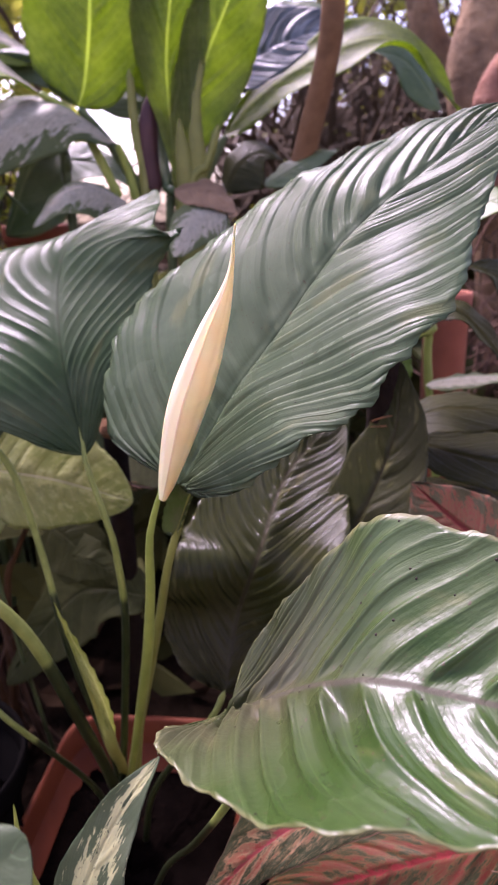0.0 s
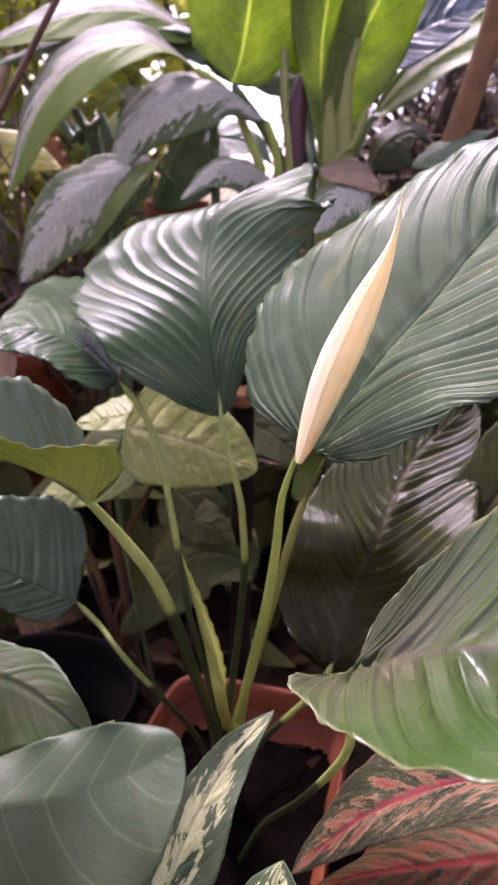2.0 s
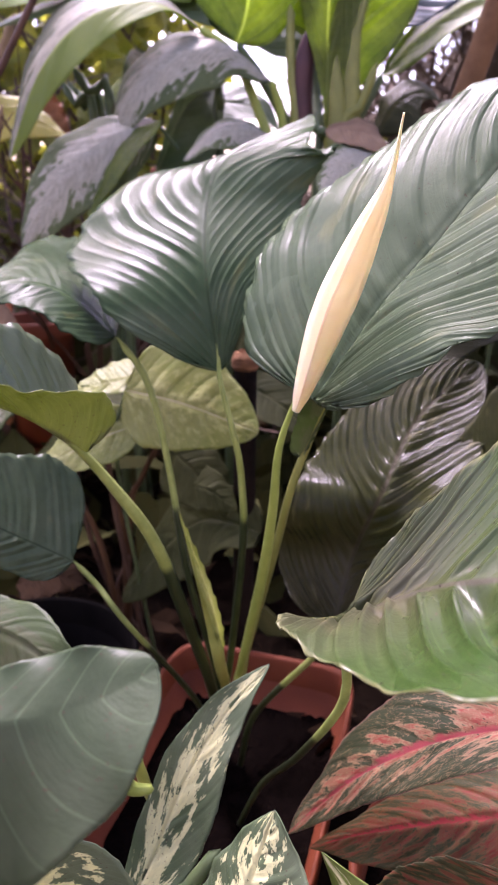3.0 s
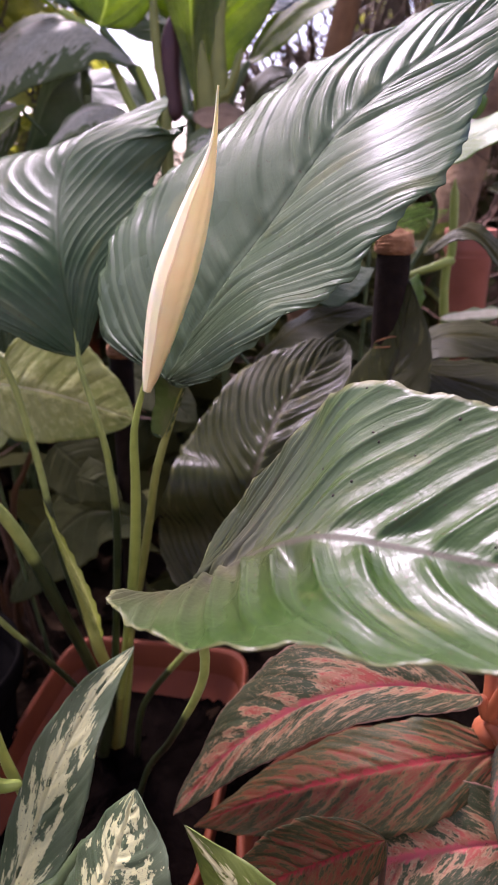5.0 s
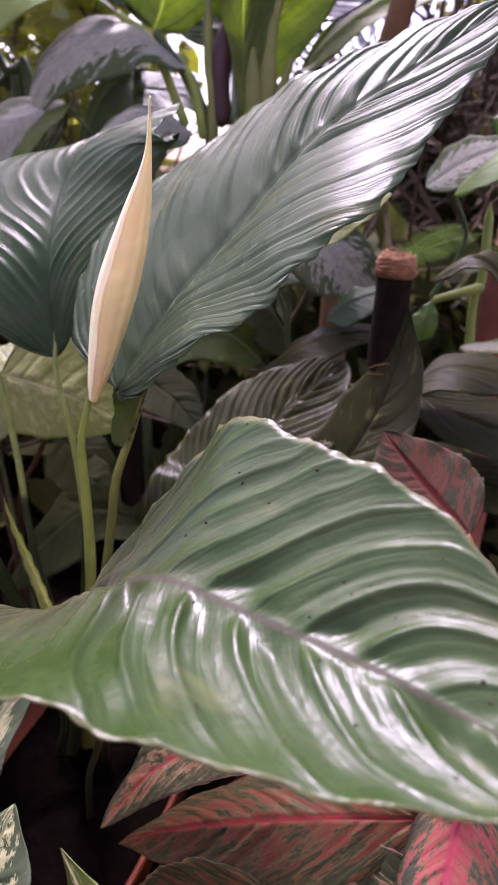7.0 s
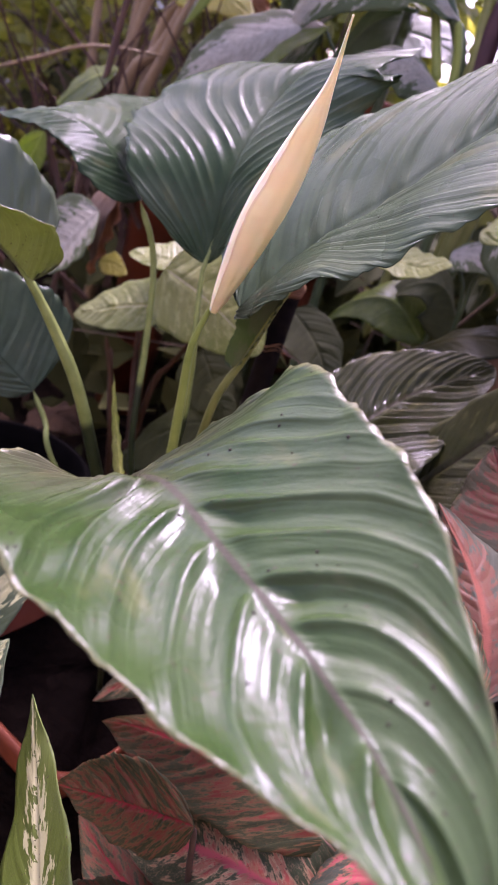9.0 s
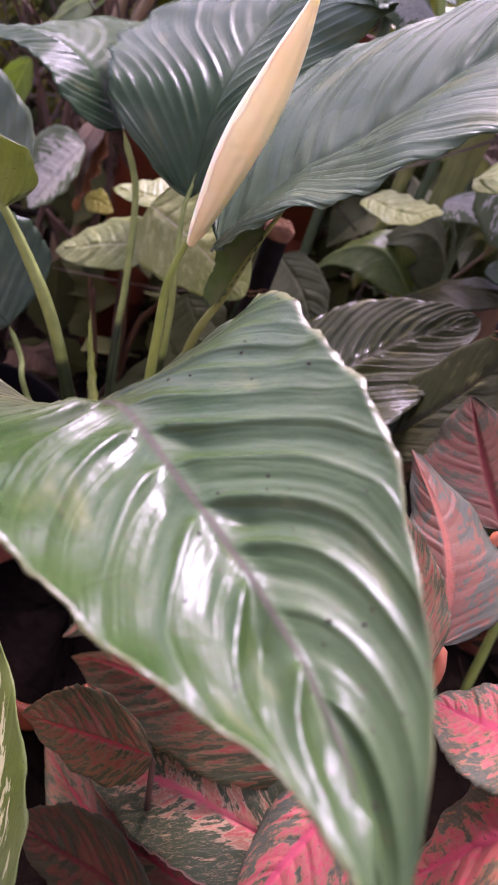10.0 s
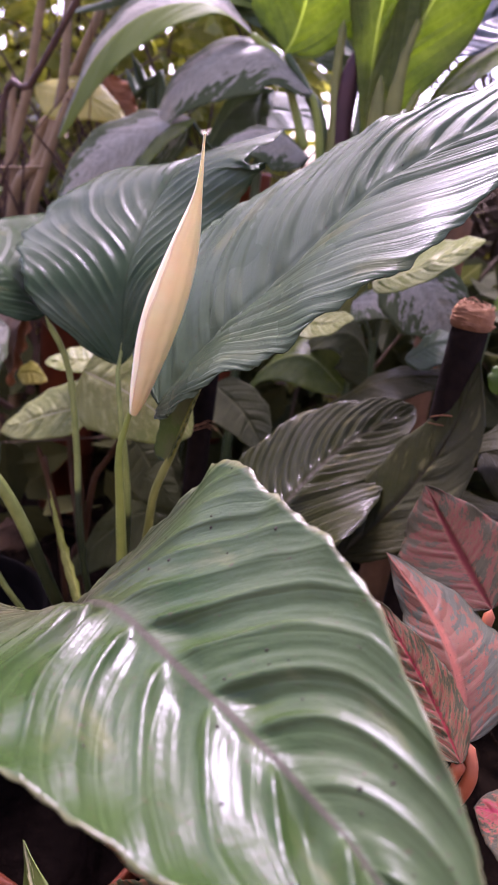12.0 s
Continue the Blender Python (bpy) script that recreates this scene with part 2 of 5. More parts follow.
dry_leaf = rough_material("dry_leaf", (0.075, 0.044, 0.022), (0.21, 0.135, 0.072), 0.75, 60, 0.5)
wither_leaf = rough_material("wither_leaf", (0.16, 0.055, 0.018), (0.34, 0.14, 0.045), 0.7, 60, 0.5)
cane_brown = rough_material("cane_brown", (0.13, 0.085, 0.035), (0.27, 0.185, 0.090), 0.7, 40, 0.4, spec=0.2)
litter = rough_material("litter", (0.008, 0.0045, 0.002), (0.034, 0.019, 0.009), 0.9, 60, 0.6, spec=0.05)
blue_leaf = leaf_material("blue_leaf", (0.016, 0.030, 0.010), (0.028, 0.043, 0.017), rough=0.40, spec=0.12, clear=0.12, dust=0.05, veins=3.2, coat=0.0, relief=0.12, vein_mix=0.40)
bud_green = rough_material("bud_green", (0.16, 0.185, 0.03), (0.28, 0.30, 0.07), 0.4, 60, 0.15)
fern_green = rough_material("fern_green", (0.11, 0.20, 0.02), (0.20, 0.33, 0.04), 0.5, 60, 0.1)
crumb_dark = rough_material("crumb_dark", (0.010, 0.007, 0.005), (0.035, 0.024, 0.016), 0.9, 200, 0.4, spec=0.2)
crumb_tan = rough_material("crumb_tan", (0.24, 0.11, 0.05), (0.38, 0.20, 0.10), 0.7, 200, 0.3, spec=0.2)
yellow_leaf = leaf_material("yellow_leaf", (0.20, 0.19, 0.03), (0.36, 0.32, 0.05), rough=0.5, clear=0.35, dust=0.1)
stalk_green = rough_material("stalk_green", (0.13, 0.175, 0.03), (0.24, 0.285, 0.06), 0.42, 70, 0.12)
stalk_olive = rough_material("stalk_olive", (0.095, 0.105, 0.020), (0.17, 0.175, 0.042), 0.45, 60, 0.2)
stalk_dark = rough_material("stalk_dark", (0.035, 0.055, 0.02), (0.07, 0.10, 0.035), 0.42, 70, 0.15)
stalk_two, tn, tl, tp = material("stalk_two_tone", 0.42, 0.18)
t_uv = tn.new("ShaderNodeSeparateXYZ")
tl.new(tn.new("ShaderNodeTexCoord").outputs["UV"], t_uv.inputs[0])
t_noise = noise_tex(tn, tl, 70, 5)
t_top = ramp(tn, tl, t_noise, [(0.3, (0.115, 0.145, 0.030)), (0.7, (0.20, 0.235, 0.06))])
# darker green below the joint, deepened further by shade put into the colour
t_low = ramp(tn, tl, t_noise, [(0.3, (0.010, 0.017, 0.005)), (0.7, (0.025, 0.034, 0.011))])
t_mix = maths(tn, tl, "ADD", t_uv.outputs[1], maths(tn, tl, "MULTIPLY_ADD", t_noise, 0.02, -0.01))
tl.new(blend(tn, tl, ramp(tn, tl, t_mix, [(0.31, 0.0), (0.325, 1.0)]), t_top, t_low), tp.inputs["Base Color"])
bump(tn, tl, tp, t_noise, 0.12, 0.0006)
stalk_red = rough_material("stalk_red", (0.22, 0.058, 0.022), (0.34, 0.105, 0.042), 0.45, 70, 0.12)
stalk_brown = rough_material("stalk_brown", (0.03, 0.016, 0.009), (0.095, 0.052, 0.030), 0.7, 50, 0.5)
vine_brown = rough_material("vine_brown", (0.030, 0.014, 0.005), (0.085, 0.042, 0.016), 0.75, 50, 0.5, spec=0.15)
root_brown = rough_material("root_brown", (0.022, 0.011, 0.006), (0.085, 0.043, 0.024), 0.8, 50, 0.5, spec=0.15)
seedling_leaf = leaf_material("seedling_leaf", (0.045, 0.090, 0.010), (0.085, 0.145, 0.018), rib=(0.13, 0.18, 0.04), rough=0.3, spec=0.3, clear=0.35, dust=0.02, veins=7, coat=0.0)
maroon_stem = rough_material("maroon_stem", (0.025, 0.010, 0.010), (0.06, 0.025, 0.022), 0.5, 40, 0.3)
trunk_bark = rough_material("trunk_bark", (0.075, 0.038, 0.016), (0.16, 0.088, 0.042), 0.85, 60, 0.8, spec=0.1)
pale_bark = rough_material("pale_bark", (0.055, 0.032, 0.018), (0.25, 0.16, 0.085), 0.9, 45, 1.0, spec=0.15, dist=0.012)
red_bark = rough_material("red_bark", (0.06, 0.025, 0.016), (0.22, 0.10, 0.06), 0.9, 45, 1.0, spec=0.15, dist=0.012)
soil = rough_material("soil", (0.0012, 0.0009, 0.0007), (0.006, 0.004, 0.003), 1.0, 90, 1.0, spec=0.0, dist=0.006)
faded_clay = rough_material("faded_clay", (0.20, 0.065, 0.04), (0.30, 0.11, 0.07), 0.8, 40, 0.4, spec=0.15)
terracotta = rough_material("terracotta", (0.085, 0.019, 0.006), (0.140, 0.033, 0.010), 0.6, 30, 0.25, spec=0.15)
earth = rough_material("earth", (0.003, 0.002, 0.0014), (0.012, 0.008, 0.005), 1.0, 60, 1.0, spec=0.0, dist=0.01)
black_plastic = rough_material("black_plastic", (0.002, 0.0018, 0.0016), (0.005, 0.0045, 0.004), 0.9, 40, 0.3, spec=0.0)
pole_fibre = rough_material("pole_fibre", (0.003, 0.0024, 0.002), (0.018, 0.012, 0.008), 0.95, 130, 0.9, spec=0.06)
coir = rough_material("coir", (0.07, 0.030, 0.012), (0.30, 0.15, 0.065), 0.9, 120, 0.8)
olive_leaf = leaf_material("olive_leaf", (0.022, 0.038, 0.009), (0.035, 0.053, 0.014), "edge", ((0.044, 0.050, 0.020), (0.038, 0.048, 0.017)), rough=0.36, spec=0.15, clear=0.12, dust=0.04, cover=(0.48, 0.56), stretch=(2.0, 5.0), coat=0.0, seed=9.0)
# background foliage colour with the deep shade already put into it
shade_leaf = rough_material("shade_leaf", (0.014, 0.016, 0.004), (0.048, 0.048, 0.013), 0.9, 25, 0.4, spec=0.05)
hedge_leaf = leaf_material("hedge_leaf", (0.095, 0.11, 0.018), (0.22, 0.215, 0.04), rough=0.5, clear=0.4, dust=0.1)
twig_bark = rough_material("twig_bark", (0.028, 0.018, 0.008), (0.085, 0.056, 0.028), 0.9, 40, 0.5)
plaster = rough_material("plaster", (0.46, 0.42, 0.36), (0.62, 0.58, 0.50), 0.9, 12, 0.3)

spathe_mat, sn, sl, sp = material("spathe_cream", 0.42, 0.4)
s_uv = sn.new("ShaderNodeSeparateXYZ")
sl.new(sn.new("ShaderNodeTexCoord").outputs["UV"], s_uv.inputs[0])
s_fine = noise_tex(sn, sl, 90, 4)
s_col = ramp(sn, sl, s_fine, [(0.3, (0.84, 0.70, 0.33)), (0.7, (0.90, 0.79, 0.43))])
s_big = noise_tex(sn, sl, 22, 2)
s_col = blend(sn, sl, ramp(sn, sl, s_big, [(0.42, 0.0), (0.62, 0.3)]), s_col, (0.80, 0.59, 0.33))
s_tip = maths(sn, sl, "ADD", s_uv.outputs[1], maths(sn, sl, "MULTIPLY_ADD", s_fine, 0.08, -0.04))
s_col = blend(sn, sl, ramp(sn, sl, s_tip, [(0.80, 0.0), (0.95, 0.9)]), s_col, (0.50, 0.50, 0.12))
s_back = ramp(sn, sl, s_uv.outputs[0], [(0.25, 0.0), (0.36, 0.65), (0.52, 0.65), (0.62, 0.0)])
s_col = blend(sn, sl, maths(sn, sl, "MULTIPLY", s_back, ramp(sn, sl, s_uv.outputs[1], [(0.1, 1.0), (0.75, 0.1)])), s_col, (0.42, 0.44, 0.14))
# paler band on the left: light from that side put into the colour
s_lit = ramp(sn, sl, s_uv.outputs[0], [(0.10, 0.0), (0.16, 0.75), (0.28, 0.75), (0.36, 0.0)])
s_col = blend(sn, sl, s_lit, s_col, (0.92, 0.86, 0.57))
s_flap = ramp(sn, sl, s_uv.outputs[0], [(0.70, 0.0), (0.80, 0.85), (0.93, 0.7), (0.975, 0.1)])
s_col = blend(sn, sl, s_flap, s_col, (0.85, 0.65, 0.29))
# tan margin, standing in for the shaded crease under the overlapping edge
s_col = blend(sn, sl, ramp(sn, sl, s_uv.outputs[0], [(0.985, 0.0), (0.995, 0.42)]), s_col, (0.55, 0.37, 0.21))
sl.new(s_col, sp.inputs["Base Color"])
sp.inputs["Subsurface Weight"].default_value = 0.5
sp.inputs["Subsurface Radius"].default_value = (0.008, 0.005, 0.0025)
bump(sn, sl, sp, s_fine, 0.12, 0.0006)


# ---- builders ----
def thing(name, label, category, at=(0, 0, 0), group=""):
    ob = new(name)
    ob.empty_display_size = 0.02
    ob.location = at
    return tagged(ob, label, category, group)


def part(name, mesh, mat, parent, label=""):
    """One mesh under a thing or a part, its coordinates given in the world."""
    if isinstance(mesh, bmesh.types.BMesh):
        bm, mesh = mesh, bpy.data.meshes.new(name)
        bm.to_mesh(mesh)
        bm.free()
    mesh.materials.append(mat)
    ob = new(name, mesh)
    if parent is not None:
        base = Vector((0, 0, 0))
        up = parent
        while up is not None:
            base += up.location
            up = up.parent
        ob.parent = parent
        mesh.transform(Matrix.Translation(-base))
    return tagged(ob, label) if label else ob


def grid_mesh(name, pts, uvs, close=False):
    """A mesh from a grid of points (rows, columns, 3) made by a formula, with its UV."""
    r, c = pts.shape[:2]
    idx = np.arange(r * c).reshape(r, c)
    quads = np.stack([idx[:-1, :-1], idx[:-1, 1:], idx[1:, 1:], idx[1:, :-1]], -1).reshape(-1, 4)
    mesh = bpy.data.meshes.new(name)
    mesh.from_pydata(pts.reshape(-1, 3).tolist(), [], quads.tolist())
    layer = mesh.uv_layers.new(name="UVMap")
    flat = uvs.reshape(-1, 2)[quads.reshape(-1)]
    layer.data.foreach_set("uv", flat.reshape(-1))
    mesh.polygons.foreach_set("use_smooth", [True] * len(mesh.polygons))
    mesh.update()
    return mesh


def spline(points, n):
    """n points at even steps along a smooth curve through the given ones, and the length."""
    p = np.array(points, float)
    p = np.vstack([2 * p[0] - p[1], p, 2 * p[-1] - p[-2]])
    out = []
    for i in range(1, len(p) - 2):
        t = np.linspace(0, 1, 40, endpoint=False)[:, None]
        a, b, c, d = p[i - 1], p[i], p[i + 1], p[i + 2]
        out.append(0.5 * (2 * b + (c - a) * t + (2 * a - 5 * b + 4 * c - d) * t ** 2 + (3 * b - a - 3 * c + d) * t ** 3))
    out = np.vstack(out + [p[-2][None]])
    seg = np.r_[0, np.cumsum(np.linalg.norm(np.diff(out, axis=0), axis=1))]
    at = np.linspace(0, seg[-1], n)
    return np.stack([np.interp(at, seg, out[:, k]) for k in range(3)], 1), seg[-1]


def unit(v):
    return v / np.maximum(np.linalg.norm(v, axis=-1, keepdims=True), 1e-9)


def tube(name, points, radii, n=40, sides=12, squash=1.0, knots=0.0):
    """A stalk along a curve, its radius gliding through the given ones, with rounded ends."""
    c, length = spline(points, n)
    t = unit(np.gradient(c, axis=0))
    side = unit(np.cross(t, [0.13, 0.97, 0.2]))
    up = np.cross(side, t)
    s = np.linspace(0, 1, n)
    r = np.interp(s, np.linspace(0, 1, len(radii)), radii)
    end = np.minimum(s, 1 - s) * length
    r = r * np.sqrt(np.clip(1 - np.clip(1 - end / np.maximum(r, 1e-4), 0, 1) ** 2, 0.0004, 1))
    if knots:
        r = r * (1 + 0.12 * np.exp(-((s * length / knots) % 1 - 0.5) ** 2 / 0.003))
    a = np.linspace(0, 2 * math.pi, sides + 1)
    pts = c[:, None] + r[:, None, None] * (np.cos(a)[None, :, None] * side[:, None] + squash * np.sin(a)[None, :, None] * up[:, None])
    uv = np.stack(np.broadcast_arrays(a[None] / (2 * math.pi), s[:, None]), -1)
    return grid_mesh(name, pts, uv)


def blade(name, rib, left, right, shape=(0.62, 0.85), rows=150, cols=15, pleats=14, relief=0.0030, slant=0.32, back=(0.0, 0.0), wave=0.0009, waves=9,
          bulge=0.0, groove=0.0018, seed=0, tip=0.0, curl=0.0, ruffle=0.008, jitter=1.0, crisp=0.45, crowd=1.0, skew=0.0, minor=0.10, steep=0.0, fade=0.72, bow=0.55):
    """A leaf blade. rib: a curve from base to tip; left, right: places of the margin, as (part of the length, point).
    back: how far the lobes reach behind the base; tip: how far the end is drawn out to a point.
    crowd: below 1 the side veins stand closer near the base; skew: how far each pleat leans towards the tip;
    steep: how much deeper the pleats are near the base; fade: how far they flatten towards the margin;
    bow: how much the side veins curve towards the tip."""
    c, length = spline(rib, rows)
    s = np.linspace(0, 1, rows)
    t = unit(np.gradient(c, axis=0))

    def outline(x):
        return np.sin(math.pi * np.clip(x, 0, 1) ** shape[0]) ** shape[1] * (1 - tip * np.clip((x - 0.6) / 0.4, 0, 1) * (1 - np.clip((x - 0.6) / 0.4, 0, 1)) * 2)

    sides = []
    for stations in (left, right):
        st = sorted(stations, key=lambda q: q[0])
        vs = []
        for k, q in st:
            i = min(rows - 1, max(0, int(k * (rows - 1))))
            vs.append((np.array(q) - c[i]) / max(0.15, outline(k)))
        ks = [k for k, _ in st]
        v = np.stack([np.interp(s, ks, [w[a] for w in vs]) for a in range(3)], 1)
        if len(st) > 2:
            box = np.ones(max(3, rows // 9)) / max(3, rows // 9)
            pad = len(box) // 2
            v = np.stack([np.convolve(np.pad(v[:, a], pad, mode="edge"), box, "same")[pad:pad + rows] for a in range(3)], 1)
        v = v - 0.85 * t * np.sum(v * t, axis=1, keepdims=True)
        sides.append(v)
    rng = np.random.RandomState(seed + 11)
    ph = rng.uniform(0, 6.28, 8)
    u = np.r_[-np.linspace(1, 0, cols) ** 1.1, (np.linspace(0, 1, cols) ** 1.1)[1:]]
    # rows follow the side veins: each starts on the rib and sweeps towards the tip
    slants = slant if isinstance(slant, tuple) else (slant, slant)
    start = np.linspace(-max(slants), 1, rows)
    pts = np.zeros((rows, len(u), 3))
    uv = np.zeros((rows, len(u), 2))

    def along(table, at):
        return np.stack([np.interp(at, s, table[:, a]) for a in range(3)], 1)

    for j, uj in enumerate(u):
        a, k = abs(uj), 0 if uj < 0 else 4
        sweep = slants[0 if uj < 0 else 1] * ((1 - bow) * a + bow * a ** 2)
        room = np.maximum(1 - start, 1e-4)
        at = np.clip(start + room * (1 - np.exp(-sweep / room)), 0, 1)
        v, tt, f = along(sides[0 if uj < 0 else 1], at), along(t, at), outline(at)
        half = np.linalg.norm(v, axis=1) * f
        up = unit(np.cross(tt, v) if uj < 0 else np.cross(v, tt))
        sway = 1 + 0.022 * np.sin(at * 23 + ph[k]) * a ** 3 + ruffle * (np.sin(at * 71 + ph[k + 1]) + 0.7 * np.sin(at * 123 + ph[k]) + 0.5 * np.sin(at * 231 + ph[k + 2])) * a ** 6
        shift = -back[0 if uj < 0 else 1] * a ** 1.6 * (1 - at) ** 3 * length * np.clip(at * 14, 0, 1) ** 0.7
        pos = along(c, at) + v * (f * a * sway)[:, None] + tt * shift[:, None]
        run = (start + max(slants)) / (1 + max(slants))
        count = pleats[0 if uj < 0 else 1] if isinstance(pleats, tuple) else pleats
        ph_v = run ** crowd * count * (1 + max(slants)) + jitter * (0.20 * np.sin(start * 21 + ph[k + 2]) + 0.11 * np.sin(start * 47 + ph[k + 3])) + 0.05 * np.sin(9 * a + start * 17 + ph[k])
        x = ph_v - np.floor(ph_v)
        x = x ** (1 + skew)
        uneven = 0.70 + 0.30 * np.sin(np.floor(ph_v) * 2.4 + ph[k])
        h = uneven * np.sin(math.pi * x) ** crisp - 0.5
        fine = minor * np.sin(math.pi * x) * (np.sin(math.pi * x * 5) * (0.6 + 0.4 * np.sin(5 * a + ph_v)) + 0.5 * np.sin(a * 26 + ph_v * 2.1 + 2 * np.sin(7 * a + ph_v)))
        sized = relief[0 if uj < 0 else 1] if isinstance(relief, tuple) else relief
        amp = sized * np.clip(a * 8, 0, 1) ** 1.2 * (1 - fade * a ** 1.6) * np.clip(half / 0.012, 0, 1) * (0.8 + 0.2 * np.sin(start * 13 + ph[k])) * (1 + steep * np.exp(-run / 0.25)) * (1 + 0.7 * math.exp(-((a - 0.14) / 0.16) ** 2))
        lift = (h + fine) * amp + (bulge[0 if uj < 0 else 1] if isinstance(bulge, tuple) else bulge) * half * 4 * a * (1 - a) + wave * a ** 4 * np.sin(2 * math.pi * waves * at + ph[k + 1]) + curl * half * a ** 3
        lift = lift - groove * math.exp(-(a / 0.022) ** 2) * np.clip(half / 0.015, 0, 1)
        pts[:, j] = pos + up * lift[:, None]
        uv[:, j, 0], uv[:, j, 1] = uj * 0.5 + 0.5, start
    return grid_mesh(name, pts, uv)


def leaf(plant, mat, rib, left, right, stalk=(), radius=(0.0022, 0.003), stalk_mat=None, label="", thick=0.0005, **shape):
    ob = part("leaf", blade("leaf", rib, left, right, **shape), mat, plant, label)
    solid = ob.modifiers.new("thickness", "SOLIDIFY")
    solid.thickness, solid.offset = thick, -1
    if stalk:
        part("petiole", tube("petiole", stalk, radius), stalk_mat or stalk_dark, ob)
    return ob


# ---- ground ----
def ground_sheet():
    n = 90
    a = np.sign(np.linspace(-1, 1, n)) * np.abs(np.linspace(-1, 1, n)) ** 4 * 60
    x, y = np.meshgrid(a, a + 0.5)
    z = np.zeros_like(x)
    for i in range(n):
        for j in range(n):
            z[i, j] = 0.02 * noise.noise(Vector((x[i, j] * 3, y[i, j] * 3, 0)))
    pts = np.stack([x, y, z], -1)
    uv = np.stack([x, y], -1)
    return tagged(part("ground", grid_mesh("ground", pts, uv), earth, None), "dark bare garden soil under the potted plants", "ground", kind="structure")


ground_sheet()


# ---- the peace lily ----
def square_pot(name, label, at, half, rim_z, mat, turn=0.0, corner=0.45, depth=0.03, wall=0.004, round_pot=False):
    """A moulded pot: outer wall, rolled rim, inner wall, and the earth in it."""
    pot = thing(name, label, "plant pot", (at[0], at[1], 0.0))
    n = 64
    a = np.linspace(0, 2 * math.pi, n + 1)
    e = 1.0 if round_pot else corner
    ex = np.sign(np.cos(a)) * np.abs(np.cos(a)) ** e
    ey = np.sign(np.sin(a)) * np.abs(np.sin(a)) ** e
    ca, sa = math.cos(radians(turn)), math.sin(radians(turn))
    dx, dy = ex * half[0] * ca - ey * half[1] * sa, ex * half[0] * sa + ey * half[1] * ca
    rings = [(0.76, 0.0), (0.80, 0.0), (0.97, rim_z - 0.026), (1.045, rim_z - 0.024), (1.06, rim_z - 0.018), (1.065, rim_z - 0.004), (1.055, rim_z), (1.03, rim_z + 0.001),
             (1.005, rim_z - 0.002), (0.985, rim_z - 0.024), (0.965, rim_z - 0.03), (0.95, rim_z - 0.045), (0.86, rim_z * 0.3)]
    pts = np.stack([np.stack([at[0] + dx * k, at[1] + dy * k, np.full(n + 1, z)], -1) for k, z in rings])
    uv = np.zeros(pts.shape[:2] + (2,))
    part("body", grid_mesh("body", pts, uv), mat, pot)
    k = np.linspace(0.0, 1, 14)[:, None]
    top = np.stack([at[0] + dx * k * (0.955 - 0.6 * max(0.0, depth - 0.04)), at[1] + dy * k * (0.955 - 0.6 * max(0.0, depth - 0.04)), np.full((14, n + 1), rim_z - depth)], -1)
    rng = np.random.RandomState(3)
    top[1:-1, :-1, 2] += rng.uniform(-0.004, 0.005, (12, n))
    top[:, -1] = top[:, 0]
    part("soil", grid_mesh("soil", top, np.zeros(top.shape[:2] + (2,))), soil, pot, "dark crumbly potting soil")
    return pot


square_pot("planter", "terracotta-coloured plastic square planter with rolled rim holding the peace lily", (-0.107, 0.443), (0.092, 0.136), 0.08, terracotta, turn=-4, corner=0.26, depth=0.05)

lily = thing("peace_lily", "peace lily with large glossy pleated leaves and one cream flower", "plant", (-0.07, 0.40, 0.14))
HEART, FOOT_SOIL = (-0.105, 0.455, 0.12), (-0.126, 0.49, 0.025)

# big leaf behind the flower
big_leaf = leaf(lily, lily_leaf, [(-0.035, 0.359, 0.431), (-0.004, 0.369, 0.482), (0.021, 0.377, 0.514), (0.059, 0.385, 0.564), (0.108, 0.4, 0.602), (0.15, 0.405, 0.631)],
     [(0.3, (-0.099, 0.446, 0.485)), (0.62, (0.05, 0.455, 0.612))], [(0.25, (0.019, 0.281, 0.46)), (0.55, (0.07, 0.291, 0.506))],
     [(-0.012, 0.376, 0.462), (-0.024, 0.382, 0.436), (-0.041, 0.394, 0.391), (-0.051, 0.393, 0.358), (-0.064, 0.41, 0.299), HEART, FOOT_SOIL], (0.001, 0.0026, 0.0032, 0.0028, 0.0036, 0.005), stalk_olive,
     shape=(0.658, 0.787), back=(0.082, -0.012), tip=0.15, pleats=(17, 21), relief=(0.0027, 0.0023), bulge=0.05, slant=(0.38, 0.62), ruffle=0.012, waves=10, seed=1, rows=460, cols=22, crisp=0.6, skew=0.9, fade=0.40, jitter=0.9,
     label="broad glossy leaf with sunken side veins, held upright")
part("lobe", blade("lobe", [(-0.045, 0.393, 0.382), (-0.034, 0.388, 0.410), (-0.020, 0.378, 0.444)], [(0.35, (-0.049, 0.386, 0.404)), (0.7, (-0.042, 0.374, 0.430))], [(0.5, (-0.032, 0.386, 0.410))], shape=(0.62, 0.5), rows=60, cols=10, pleats=4, relief=0.0006),
     olive_leaf, big_leaf, "green underside of the leaf base")
